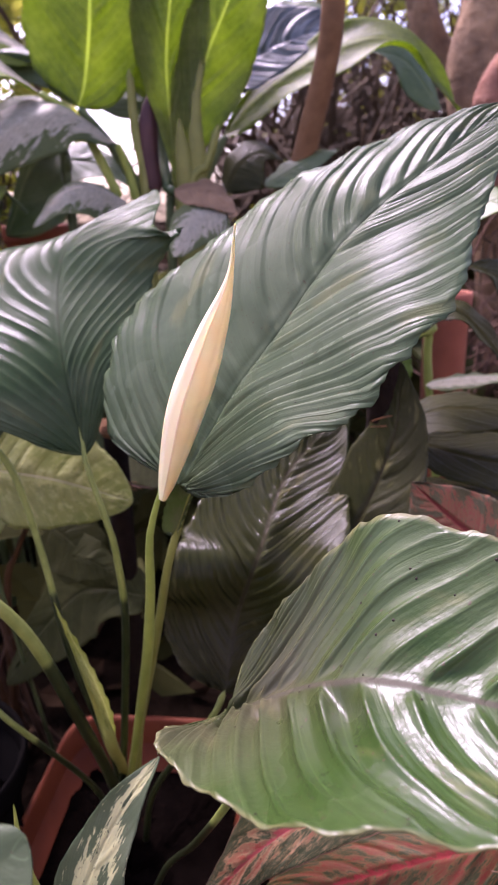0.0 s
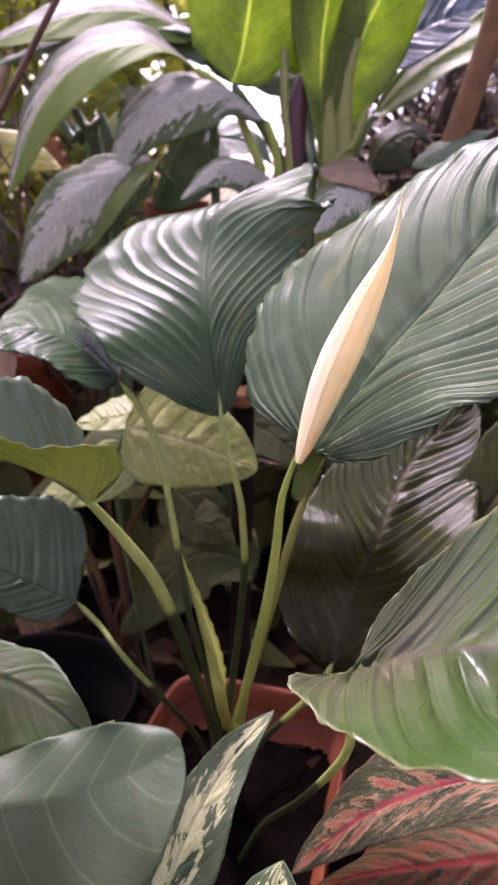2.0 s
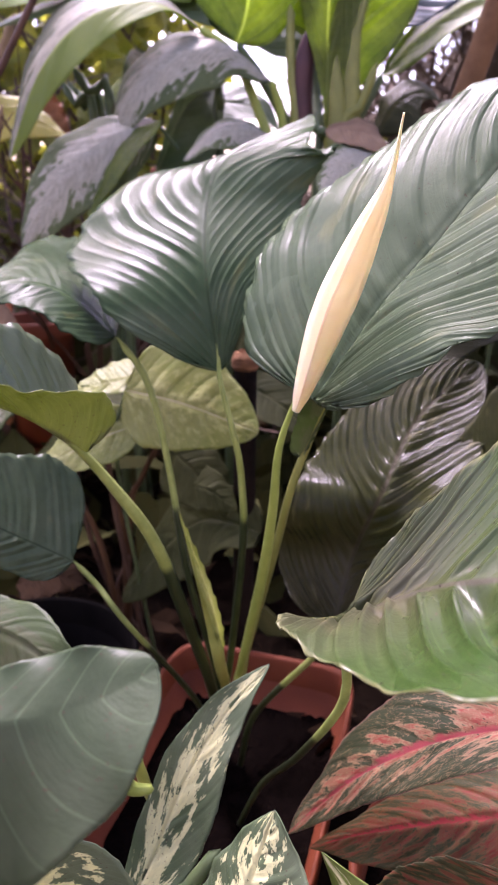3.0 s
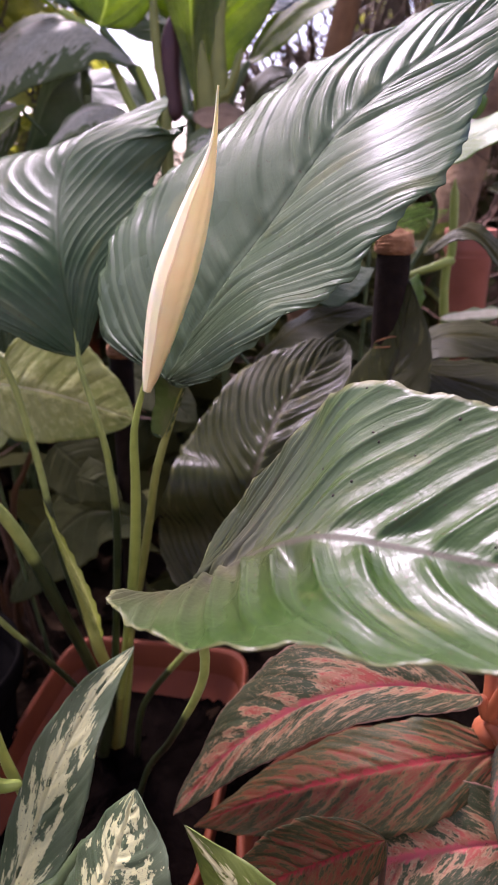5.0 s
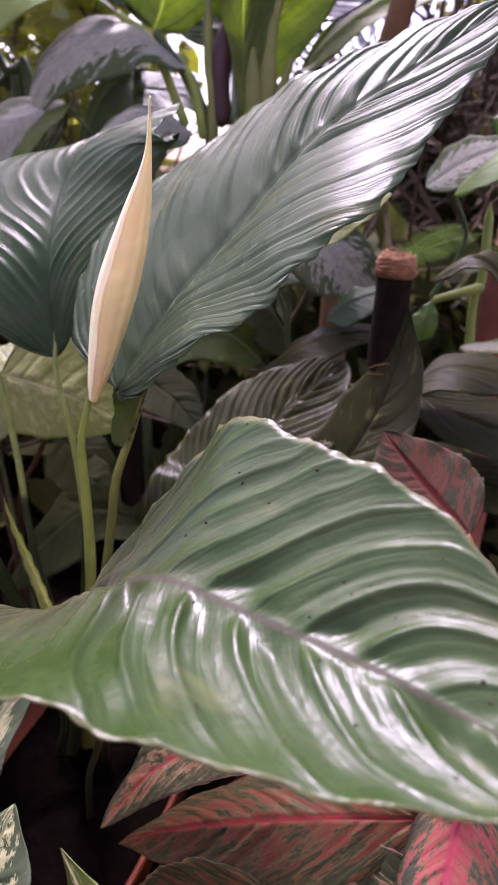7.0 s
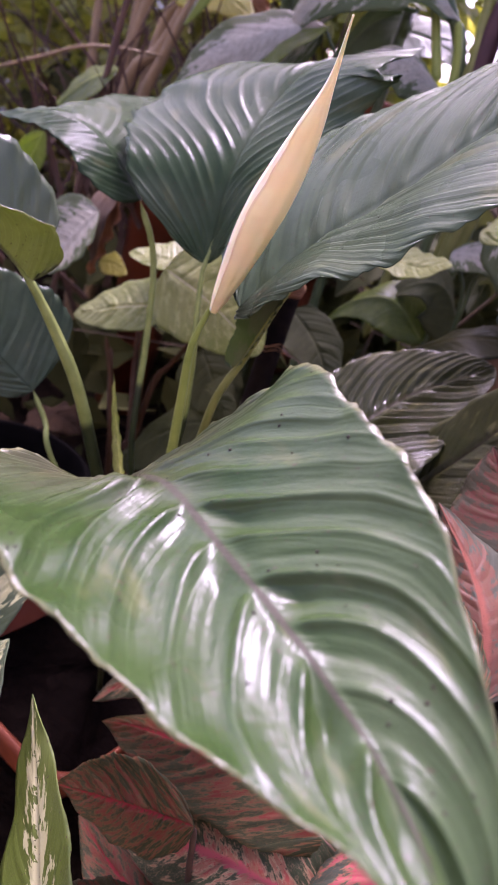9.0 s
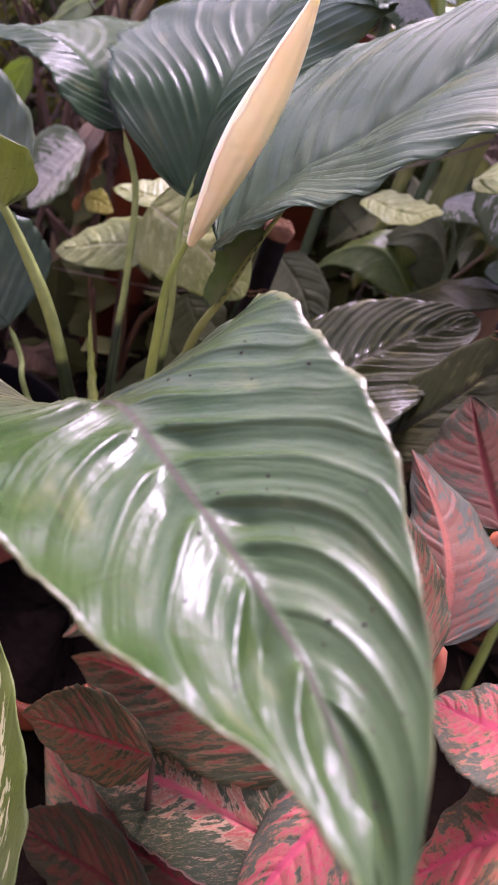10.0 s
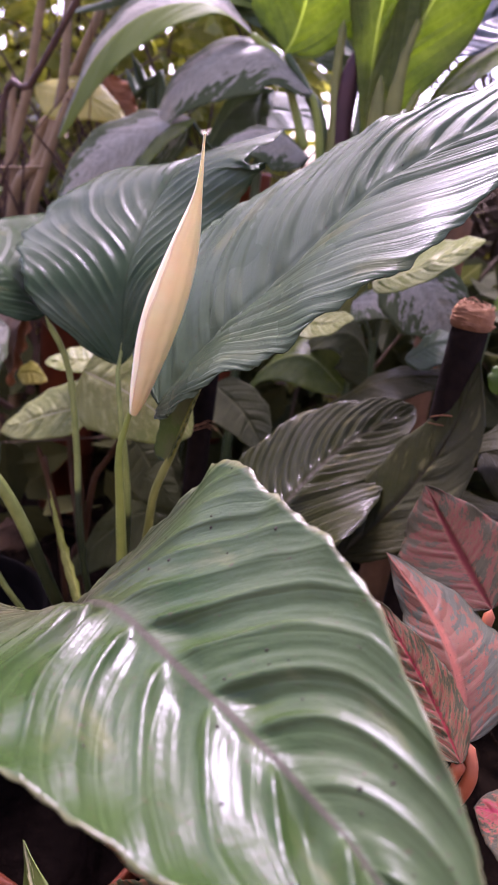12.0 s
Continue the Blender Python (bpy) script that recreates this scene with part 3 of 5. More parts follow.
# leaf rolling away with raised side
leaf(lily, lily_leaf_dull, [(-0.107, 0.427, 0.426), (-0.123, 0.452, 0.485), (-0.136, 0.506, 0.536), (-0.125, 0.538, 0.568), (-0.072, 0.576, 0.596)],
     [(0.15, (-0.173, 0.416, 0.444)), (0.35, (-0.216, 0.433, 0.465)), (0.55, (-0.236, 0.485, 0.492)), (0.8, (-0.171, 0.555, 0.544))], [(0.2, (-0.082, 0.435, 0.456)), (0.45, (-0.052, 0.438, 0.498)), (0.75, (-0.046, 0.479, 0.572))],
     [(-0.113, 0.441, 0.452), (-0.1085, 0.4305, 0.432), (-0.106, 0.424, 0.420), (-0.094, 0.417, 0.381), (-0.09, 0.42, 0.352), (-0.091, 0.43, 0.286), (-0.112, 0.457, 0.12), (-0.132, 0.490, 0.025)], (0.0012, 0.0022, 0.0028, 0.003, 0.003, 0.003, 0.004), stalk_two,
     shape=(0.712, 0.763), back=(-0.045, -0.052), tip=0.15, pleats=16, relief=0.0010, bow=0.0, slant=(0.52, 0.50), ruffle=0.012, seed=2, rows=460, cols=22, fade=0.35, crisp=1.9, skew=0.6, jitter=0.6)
# low leaf in the middle, its shade put into a darker material
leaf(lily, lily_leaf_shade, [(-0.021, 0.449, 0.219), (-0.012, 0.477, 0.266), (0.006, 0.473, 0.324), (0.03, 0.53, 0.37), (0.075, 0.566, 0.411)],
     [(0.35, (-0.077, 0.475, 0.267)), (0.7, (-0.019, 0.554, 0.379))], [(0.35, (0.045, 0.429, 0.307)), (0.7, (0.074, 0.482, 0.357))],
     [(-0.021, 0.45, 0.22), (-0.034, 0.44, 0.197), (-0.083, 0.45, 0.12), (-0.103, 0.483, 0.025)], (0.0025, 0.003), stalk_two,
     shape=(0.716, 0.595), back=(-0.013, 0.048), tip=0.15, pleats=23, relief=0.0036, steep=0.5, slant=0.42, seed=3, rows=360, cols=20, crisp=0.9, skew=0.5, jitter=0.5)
# large leaf reaching to the front
front_leaf = leaf(lily, lily_leaf_young, [(-0.002, 0.239, 0.372), (0.038, 0.199, 0.418), (0.074, 0.177, 0.43), (0.159, 0.127, 0.434), (0.2, 0.076, 0.398)],
     [(0.06, (-0.035, 0.214, 0.382)), (0.28, (0.033, 0.122, 0.43)), (0.65, (0.163, 0.093, 0.437))], [(0.06, (0.025, 0.251, 0.415)), (0.25, (0.06, 0.243, 0.459)), (0.6, (0.103, 0.196, 0.463))],
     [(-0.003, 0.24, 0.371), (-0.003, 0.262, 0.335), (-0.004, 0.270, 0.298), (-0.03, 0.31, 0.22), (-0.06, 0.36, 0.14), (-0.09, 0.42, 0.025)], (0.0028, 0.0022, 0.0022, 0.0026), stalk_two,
     shape=(0.513, 0.784), back=(-0.007, 0.019), tip=0.35, pleats=(25, 30), relief=(0.0042, 0.0027), fade=0.72, steep=1.6, wave=0.0010, waves=12, jitter=0.3, crisp=0.65, crowd=0.38, skew=0.0, minor=0.06, bulge=(0.085, 0.05), slant=(0.22, 0.26), ruffle=0.010, groove=0.0006, seed=4, rows=480, cols=24,
     label="large green glossy leaf with a thin yellow margin")
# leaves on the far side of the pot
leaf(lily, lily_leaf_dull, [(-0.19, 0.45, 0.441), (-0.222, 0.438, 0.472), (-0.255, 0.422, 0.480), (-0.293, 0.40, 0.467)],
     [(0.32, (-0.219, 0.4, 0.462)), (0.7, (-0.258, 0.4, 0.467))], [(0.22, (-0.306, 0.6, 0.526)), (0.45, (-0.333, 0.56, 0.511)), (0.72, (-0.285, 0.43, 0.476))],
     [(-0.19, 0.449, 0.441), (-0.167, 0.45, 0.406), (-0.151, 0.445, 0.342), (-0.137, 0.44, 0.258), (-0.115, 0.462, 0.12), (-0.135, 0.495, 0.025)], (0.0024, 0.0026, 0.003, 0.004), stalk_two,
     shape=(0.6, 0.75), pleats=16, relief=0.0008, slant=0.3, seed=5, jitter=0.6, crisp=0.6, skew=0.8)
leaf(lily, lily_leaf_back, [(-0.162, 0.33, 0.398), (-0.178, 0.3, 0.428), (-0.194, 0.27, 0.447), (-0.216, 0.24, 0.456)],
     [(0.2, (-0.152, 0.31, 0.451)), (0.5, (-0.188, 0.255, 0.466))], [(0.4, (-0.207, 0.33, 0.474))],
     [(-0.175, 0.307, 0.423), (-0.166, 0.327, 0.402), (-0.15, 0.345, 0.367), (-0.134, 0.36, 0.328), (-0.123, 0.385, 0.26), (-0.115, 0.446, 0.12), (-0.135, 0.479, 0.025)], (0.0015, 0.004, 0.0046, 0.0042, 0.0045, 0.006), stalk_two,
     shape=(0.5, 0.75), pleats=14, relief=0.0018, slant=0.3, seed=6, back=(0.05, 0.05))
leaf(lily, lily_leaf, [(-0.213, 0.4, 0.281), (-0.238, 0.385, 0.302), (-0.267, 0.37, 0.324), (-0.302, 0.35, 0.348)],
     [(0.45, (-0.264, 0.36, 0.3))], [(0.45, (-0.26, 0.42, 0.361))],
     [(-0.213, 0.4, 0.281), (-0.194, 0.4, 0.261), (-0.171, 0.39, 0.242), (-0.127, 0.443, 0.12), (-0.147, 0.476, 0.025)], (0.002, 0.0022, 0.003), stalk_two,
     shape=(0.55, 0.7), pleats=12, relief=0.0030, slant=0.3, seed=7, crisp=0.6, skew=0.8)

# new leaf, still rolled
bud = part("rolled_leaf", tube("rolled_leaf", [(-0.132, 0.49, 0.025), (-0.112, 0.463, 0.12), (-0.101, 0.4, 0.209), (-0.107, 0.395, 0.252), (-0.113, 0.385, 0.295), (-0.123, 0.378, 0.344)], (0.0026, 0.0030, 0.0042, 0.0052, 0.0050, 0.0030, 0.0003), squash=0.6),
           bud_green, lily, "yellow-green new leaf still rolled to a spike")
part("flap", blade("flap", [(-0.098, 0.397, 0.214), (-0.1005, 0.391, 0.250), (-0.108, 0.383, 0.290), (-0.121, 0.377, 0.338)], [(0.4, (-0.1045, 0.384, 0.262))], [(0.4, (-0.098, 0.386, 0.266))], shape=(0.8, 0.7), rows=60, cols=6, pleats=2, relief=0.0003), pale_leaf, bud, "pale open edge of the rolled leaf")
part("sheath", tube("sheath", [(-0.124, 0.495, 0.025), (-0.104, 0.465, 0.12), (-0.081, 0.42, 0.234), (-0.082, 0.42, 0.254)], (0.006, 0.0055, 0.001)), stalk_green, lily, "green leaf sheath round the stalk")


def flower(plant):
    """The closed spathe: a sheet rolled one turn and a quarter round its axis, on its stalk."""
    stalk = part("flower_stalk", tube("flower_stalk", [(-0.035, 0.338, 0.461), (-0.041, 0.343, 0.44), (-0.048, 0.347, 0.42), (-0.053, 0.35, 0.399), (-0.058, 0.365, 0.353), (-0.071, 0.395, 0.278), HEART, FOOT_SOIL], (0.0006, 0.0026, 0.0036, 0.0038, 0.0033, 0.0034, 0.0045)),
                 stalk_green, plant, "smooth yellow-green flower stalk")
    rows, cols = 160, 110
    c, length = spline([(-0.043, 0.345, 0.428), (-0.028, 0.335, 0.478), (-0.013, 0.325, 0.517), (-0.001, 0.313, 0.548), (0.003, 0.306, 0.573)], rows)
    t = unit(np.gradient(c, axis=0))
    s = np.linspace(0, 1, rows)
    width = 0.0096 * np.interp(s, [0, 0.03, 0.1, 0.2, 0.32, 0.45, 0.58, 0.7, 0.77, 0.83, 0.9, 1], [0.12, 0.34, 0.52, 0.74, 0.94, 1.0, 0.84, 0.58, 0.38, 0.17, 0.06, 0.0])
    width = np.convolve(np.pad(width, 6, mode="edge"), np.ones(13) / 13, "valid")
    right = unit(np.cross(t, [0.2, -1.0, 0.0]))
    front = np.cross(right, t)
    front = np.where(front[:, 1:2] > 0, -front, front)
    turns = np.linspace(0, 1, cols)
    a = radians(35) + turns * radians(430)
    lip = np.clip((turns - 0.88) / 0.12, 0, 1)
    k = 0.88 + 0.24 * turns
    flare = 0.34 * lip[None] ** 2 * (0.9 + 0.25 * np.sin(s * 19 + 0.6) + 0.12 * np.sin(s * 47))[:, None]
    veins = 0.016 * np.sin(a * 11)[None] + 0.018 * np.sin(s[:, None] * 90 + 5 * a[None] + 1.5 * np.sin(s[:, None] * 31)) * np.clip((turns - 0.7) * 6, 0, 1)[None]
    fold = (k[None] + flare + veins)[:, :, None]
    twist = a[None] + 0.35 * (s - 0.4)[:, None]
    pts = c[:, None] + width[:, None, None] * fold * (np.cos(twist)[:, :, None] * right[:, None] + 0.72 * np.sin(twist)[:, :, None] * front[:, None])
    uv = np.stack(np.broadcast_arrays(turns[None], s[:, None]), -1)
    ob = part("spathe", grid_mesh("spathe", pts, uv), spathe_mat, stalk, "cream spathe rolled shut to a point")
    solid = ob.modifiers.new("thickness", "SOLIDIFY")
    solid.thickness = 0.0004


flower(lily)


# ---- dirt and crumbs on the leaves ----
def dirt(leaf_ob, n, seed, size):
    """Tiny dark crumbs strewn in loose clusters over a leaf's upper face."""
    rng = np.random.RandomState(seed)
    mesh = leaf_ob.data
    count = len(mesh.vertices)
    seats = rng.randint(int(count * 0.25), int(count * 0.8), n // 3)
    verts, faces = [], []
    for k in range(n):
        i = int(np.clip(seats[k % len(seats)] + (rng.randint(-240, 240) if k >= len(seats) else 0), 0, count - 1))
        v = mesh.vertices[i]
        up = v.normal if v.normal.z > 0 else -v.normal
        skin = 0.0001 if v.normal.z > 0 else 0.0006
        side = up.orthogonal().normalized()
        over = up.cross(side)
        r = size * rng.uniform(0.4, 1.2)
        b = len(verts)
        for a in range(6):
            q = r * rng.uniform(0.6, 1.3)
            verts.append(tuple(v.co + side * (q * math.cos(a * 1.047)) + over * (q * math.sin(a * 1.047)) + up * skin))
        verts.append(tuple(v.co + up * (r * 0.7 + skin)))
        faces += [(b + a, b + (a + 1) % 6, b + 6) for a in range(6)]
    crumbs = bpy.data.meshes.new("dirt")
    crumbs.from_pydata(verts, [], faces)
    crumbs.materials.append(crumb_dark)
    ob = new("dirt", crumbs)
    ob.parent = leaf_ob
    return tagged(ob, "tiny dark crumbs of dirt on the leaf", kind="stuff")


dirt(front_leaf, 84, 5, 0.00052)
dirt(big_leaf, 20, 8, 0.0005)

# small dry flake lying on the front leaf
seat = front_leaf.data.vertices[83 * 47 + 16]
flake_at = front_leaf.matrix_basis @ seat.co + lily.location
flake = thing("dry_flake", "tiny orange-brown dry flake lying on the front leaf", "leaf flake", tuple(flake_at))
lay = seat.normal if seat.normal.z > 0 else -seat.normal
d1 = lay.orthogonal().normalized()
d2 = lay.cross(d1)
chip = bmesh.new()
ring = [chip.verts.new(flake_at + d1 * (0.0031 * math.cos(a) * (1 + 0.25 * math.sin(3 * a))) + d2 * (0.0011 * math.sin(a)) + lay * (0.0005 + 0.0006 * abs(math.cos(a)))) for a in np.linspace(0, 2 * math.pi, 12, endpoint=False)]
crest = chip.verts.new(flake_at + lay * 0.0009)
for k in range(12):
    chip.faces.new((ring[k], ring[(k + 1) % 12], crest))
chip_ob = part("flake", chip, crumb_tan, flake)
thick = chip_ob.modifiers.new("thickness", "SOLIDIFY")
thick.thickness = 0.0003


# ---- helpers for the other plants ----
def small(plant, mat, rib, left, right, stalk=(), radius=(0.0018, 0.0022), stalk_mat=None, **shape):
    """A leaf seen from further off, its margin given at its middle."""
    look_ = dict(rows=80, cols=9, pleats=11, relief=0.0012, slant=0.34, shape=(0.72, 0.85), wave=0.001, waves=4)
    look_.update(shape)
    return leaf(plant, mat, rib, [(0.45, left)], [(0.45, right)], stalk, radius, stalk_mat, **look_)


# ---- leaves close to the front ----
dumb = thing("variegated_aglaonema", "low plant with long grey-green leaves blotched with cream", "plant", (-0.10, 0.22, 0.0))
small(dumb, cream_leaf, [(-0.117, 0.235, 0.153), (-0.102, 0.252, 0.189), (-0.088, 0.268, 0.231), (-0.07, 0.283, 0.265), (-0.046, 0.296, 0.296)], (-0.104, 0.272, 0.233), (-0.061, 0.262, 0.239),
      [(-0.117, 0.235, 0.153), (-0.124, 0.22, 0.121), (-0.11, 0.22, 0.0)], rows=140, cols=14, relief=0.0008, shape=(0.8, 0.75), bulge=-0.06)
small(dumb, cream_leaf, [(-0.052, 0.19, 0.197), (-0.04, 0.205, 0.237), (-0.029, 0.222, 0.274)], (-0.063, 0.215, 0.221), (0.006, 0.197, 0.270),
      [(-0.052, 0.19, 0.197), (-0.08, 0.21, 0.0)], rows=140, cols=14, relief=0.0012, shape=(0.7, 0.75))
small(dumb, cream_leaf, [(-0.153, 0.200, 0.226), (-0.122, 0.200, 0.216), (-0.095, 0.200, 0.186)], (-0.104, 0.200, 0.254), (-0.132, 0.200, 0.169), [(-0.153, 0.200, 0.226), (-0.17, 0.21, 0.0)], rows=140, cols=14, relief=0.0008, shape=(0.7, 0.7))
small(dumb, lime_leaf, [(0.103, 0.125, 0.258), (0.069, 0.16, 0.232), (0.032, 0.192, 0.238), (-0.006, 0.22, 0.256)], (0.028, 0.18, 0.211), (0.062, 0.18, 0.254),
      [(0.103, 0.125, 0.258), (0.0, 0.13, 0.0)], relief=0.0006, rows=120, cols=12)
small(dumb, olive_leaf, [(-0.26, 0.3, 0.296), (-0.196, 0.278, 0.306), (-0.162, 0.265, 0.302), (-0.137, 0.26, 0.287)], (-0.176, 0.29, 0.318), (-0.186, 0.25, 0.268),
      [(-0.26, 0.3, 0.296), (-0.24, 0.28, 0.0)], relief=0.0008, rows=120, cols=12)
part("petiole", tube("petiole", [(-0.062, 0.25, 0.208), (-0.078, 0.24, 0.186), (-0.092, 0.23, 0.164), (-0.10, 0.21, 0.0)], (0.004, 0.005, 0.005)), stalk_dark, dumb)
part("petiole", tube("petiole", [(-0.147, 0.24, 0.299), (-0.134, 0.245, 0.279), (-0.123, 0.25, 0.256), (-0.115, 0.255, 0.234), (-0.103, 0.262, 0.228)], (0.0045, 0.0048, 0.0048, 0.005, 0.0026)), stalk_green, dumb, "stout yellow-green leaf stalk")
part("shoot", tube("shoot", [(-0.146, 0.27, 0.275), (-0.14, 0.272, 0.286), (-0.132, 0.275, 0.292)], (0.0035, 0.003, 0.0004), squash=0.4), pale_leaf, dumb, "curled cream leaf tip")
part("shoot", tube("shoot", [(-0.107, 0.275, 0.197), (-0.114, 0.272, 0.225), (-0.118, 0.27, 0.255), (-0.119, 0.272, 0.288)], (0.004, 0.0045, 0.0026, 0.0004), squash=0.4), bud_green, dumb, "narrow yellow-green new shoot")

broad = thing("broad_leaf_plant", "plain dull green broad leaf with pale curved veins beside the planter", "plant", (-0.16, 0.11, 0.0))
leaf(broad, blue_leaf, [(-0.118, 0.106, 0.408), (-0.088, 0.114, 0.409), (-0.068, 0.122, 0.411), (-0.049, 0.131, 0.420)],
     [(0.35, (-0.091, 0.128, 0.414)), (0.75, (-0.064, 0.138, 0.424))], [(0.45, (-0.077, 0.096, 0.372)), (0.8, (-0.050, 0.106, 0.404))],
     [(-0.118, 0.106, 0.408), (-0.145, 0.108, 0.37), (-0.16, 0.11, 0.0)], relief=0.0002, pleats=4, slant=0.3, rows=200, cols=20, shape=(0.85, 0.42), bulge=0.02, wave=0.002, waves=3, groove=0.0, ruffle=0.004, crisp=0.9, skew=0.4)


red = thing("red_aglaonema", "aglaonema with long dark leaves marbled in coral red and pink", "plant", (0.16, 0.32, 0.0))
CROWN = (0.155, 0.315, 0.244)
RS = dict(rows=150, cols=14, ruffle=0.014, relief=0.0018, pleats=12, slant=0.30, stalk_mat=stalk_red, radius=(0.003, 0.0035, 0.004))
small(red, red_leaf, [(0.149, 0.315, 0.261), (0.095, 0.287, 0.288), (0.054, 0.285, 0.277), (0.014, 0.3, 0.232), (-0.016, 0.315, 0.179), (-0.034, 0.322, 0.144)], (0.055, 0.268, 0.266), (0.038, 0.315, 0.286),
      [(0.149, 0.315, 0.261), CROWN], shape=(0.72, 0.75), bulge=0.05, **RS)
small(red, rust_leaf, [(0.168, 0.31, 0.227), (0.113, 0.292, 0.232), (0.057, 0.295, 0.208), (0.013, 0.305, 0.176), (-0.02, 0.318, 0.139)], (0.082, 0.27, 0.195), (0.083, 0.318, 0.229),
      [(0.168, 0.31, 0.227), CROWN], shape=(0.72, 0.95), **RS)
small(red, red_leaf, [(0.186, 0.275, 0.203), (0.136, 0.265, 0.202), (0.095, 0.268, 0.182), (0.029, 0.285, 0.114)], (0.12, 0.235, 0.182), (0.105, 0.293, 0.211),
      [(0.186, 0.275, 0.203), CROWN], shape=(0.72, 0.95), **RS)
small(red, rust_leaf, [(0.194, 0.26, 0.155), (0.12, 0.25, 0.151), (0.06, 0.26, 0.12), (0.005, 0.28, 0.103)], (0.099, 0.22, 0.138), (0.086, 0.285, 0.145),
      [(0.194, 0.26, 0.155), (0.17, 0.30, 0.12)], **RS)
small(red, pink_leaf, [(0.177, 0.305, 0.256), (0.17, 0.275, 0.241), (0.164, 0.24, 0.225), (0.165, 0.21, 0.197)], (0.196, 0.255, 0.243), (0.148, 0.275, 0.236),
      [(0.177, 0.305, 0.256), CROWN], shape=(0.72, 0.8), **RS)
small(red, salmon_leaf, [(0.169, 0.3, 0.342), (0.155, 0.325, 0.36), (0.136, 0.35, 0.369), (0.106, 0.372, 0.381)], (0.126, 0.34, 0.354), (0.173, 0.36, 0.362),
      [(0.169, 0.3, 0.342), (0.173, 0.295, 0.321), CROWN], shape=(0.72, 0.95), **dict(RS, relief=0.0007))
LOW = dict(RS, stalk_mat=stalk_brown, radius=(0.0016, 0.002, 0.002))
small(red, rust_leaf_shade, [(0.131, 0.22, 0.16), (0.096, 0.222, 0.154), (0.059, 0.226, 0.13), (0.029, 0.23, 0.112)], (0.08, 0.215, 0.113), (0.076, 0.228, 0.181), [(0.131, 0.22, 0.16), (0.13, 0.26, 0.06), (0.16, 0.32, 0.03)], **LOW)
small(red, rust_leaf, [(0.089, 0.238, 0.235), (0.052, 0.242, 0.206), (0.004, 0.247, 0.169)], (0.054, 0.236, 0.181), (0.036, 0.248, 0.226), [(0.089, 0.238, 0.235), (0.10, 0.27, 0.13), (0.15, 0.32, 0.04)], **LOW)
small(red, rust_leaf_shade, [(0.165, 0.37, 0.37), (0.14, 0.4, 0.383), (0.112, 0.43, 0.402)], (0.104, 0.4, 0.37), (0.159, 0.41, 0.4), [(0.165, 0.37, 0.37), CROWN], **dict(RS, relief=0.0006))
small(red, rust_leaf, [(0.168, 0.29, 0.338), (0.148, 0.31, 0.351), (0.112, 0.335, 0.373)], (0.129, 0.31, 0.348), (0.155, 0.32, 0.357), [(0.168, 0.29, 0.338), CROWN], **RS)
small(red, pink_leaf, [(0.217, 0.25, 0.372), (0.195, 0.25, 0.362), (0.175, 0.255, 0.351)], (0.201, 0.222, 0.363), (0.188, 0.275, 0.362), [(0.217, 0.25, 0.372), (0.22, 0.29, 0.17), CROWN], shape=(0.72, 0.7), **RS)
small(red, pink_leaf, [(0.22, 0.22, 0.377), (0.209, 0.22, 0.346), (0.202, 0.23, 0.294)], (0.216, 0.19, 0.36), (0.2, 0.245, 0.334), [(0.22, 0.22, 0.377), (0.22, 0.27, 0.12), CROWN], shape=(0.72, 0.7), **RS)
part("stem", tube("stem", [CROWN, (0.165, 0.325, 0.16), (0.16, 0.33, 0.05)], (0.009, 0.011, 0.012)), stalk_red, red, "orange-pink fleshy stem")
square_pot("flower_pot", "terracotta-coloured round plastic pot under the red plant", (0.118, 0.34), (0.105, 0.105), 0.11, terracotta, round_pot=True)

# ---- pale arrowhead vine behind the planter ----
vine = thing("arrowhead_vine", "arrowhead vine with pale yellow-green leaves on thin stems", "plant", (-0.2, 0.58, 0.0))
PV = dict(rows=110, cols=14, relief=0.0024, pleats=7, slant=0.25, shape=(0.55, 0.6))
small(vine, pale_leaf, [(-0.229, 0.555, 0.368), (-0.17, 0.545, 0.362), (-0.102, 0.54, 0.343)], (-0.162, 0.575, 0.405), (-0.176, 0.53, 0.322), [(-0.229, 0.555, 0.368), (-0.251, 0.58, 0.279), (-0.22, 0.6, 0.0)], **PV)
small(vine, pale_leaf, [(-0.223, 0.585, 0.374), (-0.251, 0.575, 0.369), (-0.285, 0.57, 0.361)], (-0.248, 0.56, 0.361), (-0.258, 0.6, 0.381), **PV)
small(vine, pale_leaf, [(-0.225, 0.565, 0.332), (-0.268, 0.555, 0.314), (-0.321, 0.55, 0.283)], (-0.257, 0.54, 0.295), (-0.276, 0.575, 0.335), **PV)
small(vine, dim_leaf, [(-0.199, 0.61, 0.254), (-0.166, 0.6, 0.256), (-0.133, 0.595, 0.24)], (-0.166, 0.62, 0.272), (-0.169, 0.59, 0.235), **PV)
small(vine, pale_leaf, [(0.006, 0.64, 0.489), (0.045, 0.62, 0.509), (0.094, 0.6, 0.539)], (0.039, 0.66, 0.523), (0.064, 0.6, 0.505), **PV)
small(vine, pale_leaf, [(-0.079, 0.66, 0.439), (-0.035, 0.63, 0.444), (0.003, 0.61, 0.459)], (-0.044, 0.66, 0.454), (-0.021, 0.6, 0.438), **PV)
small(vine, dim_leaf, [(-0.264, 0.66, 0.325), (-0.308, 0.63, 0.294), (-0.368, 0.61, 0.252)], (-0.276, 0.6, 0.281), (-0.339, 0.67, 0.3), **PV)
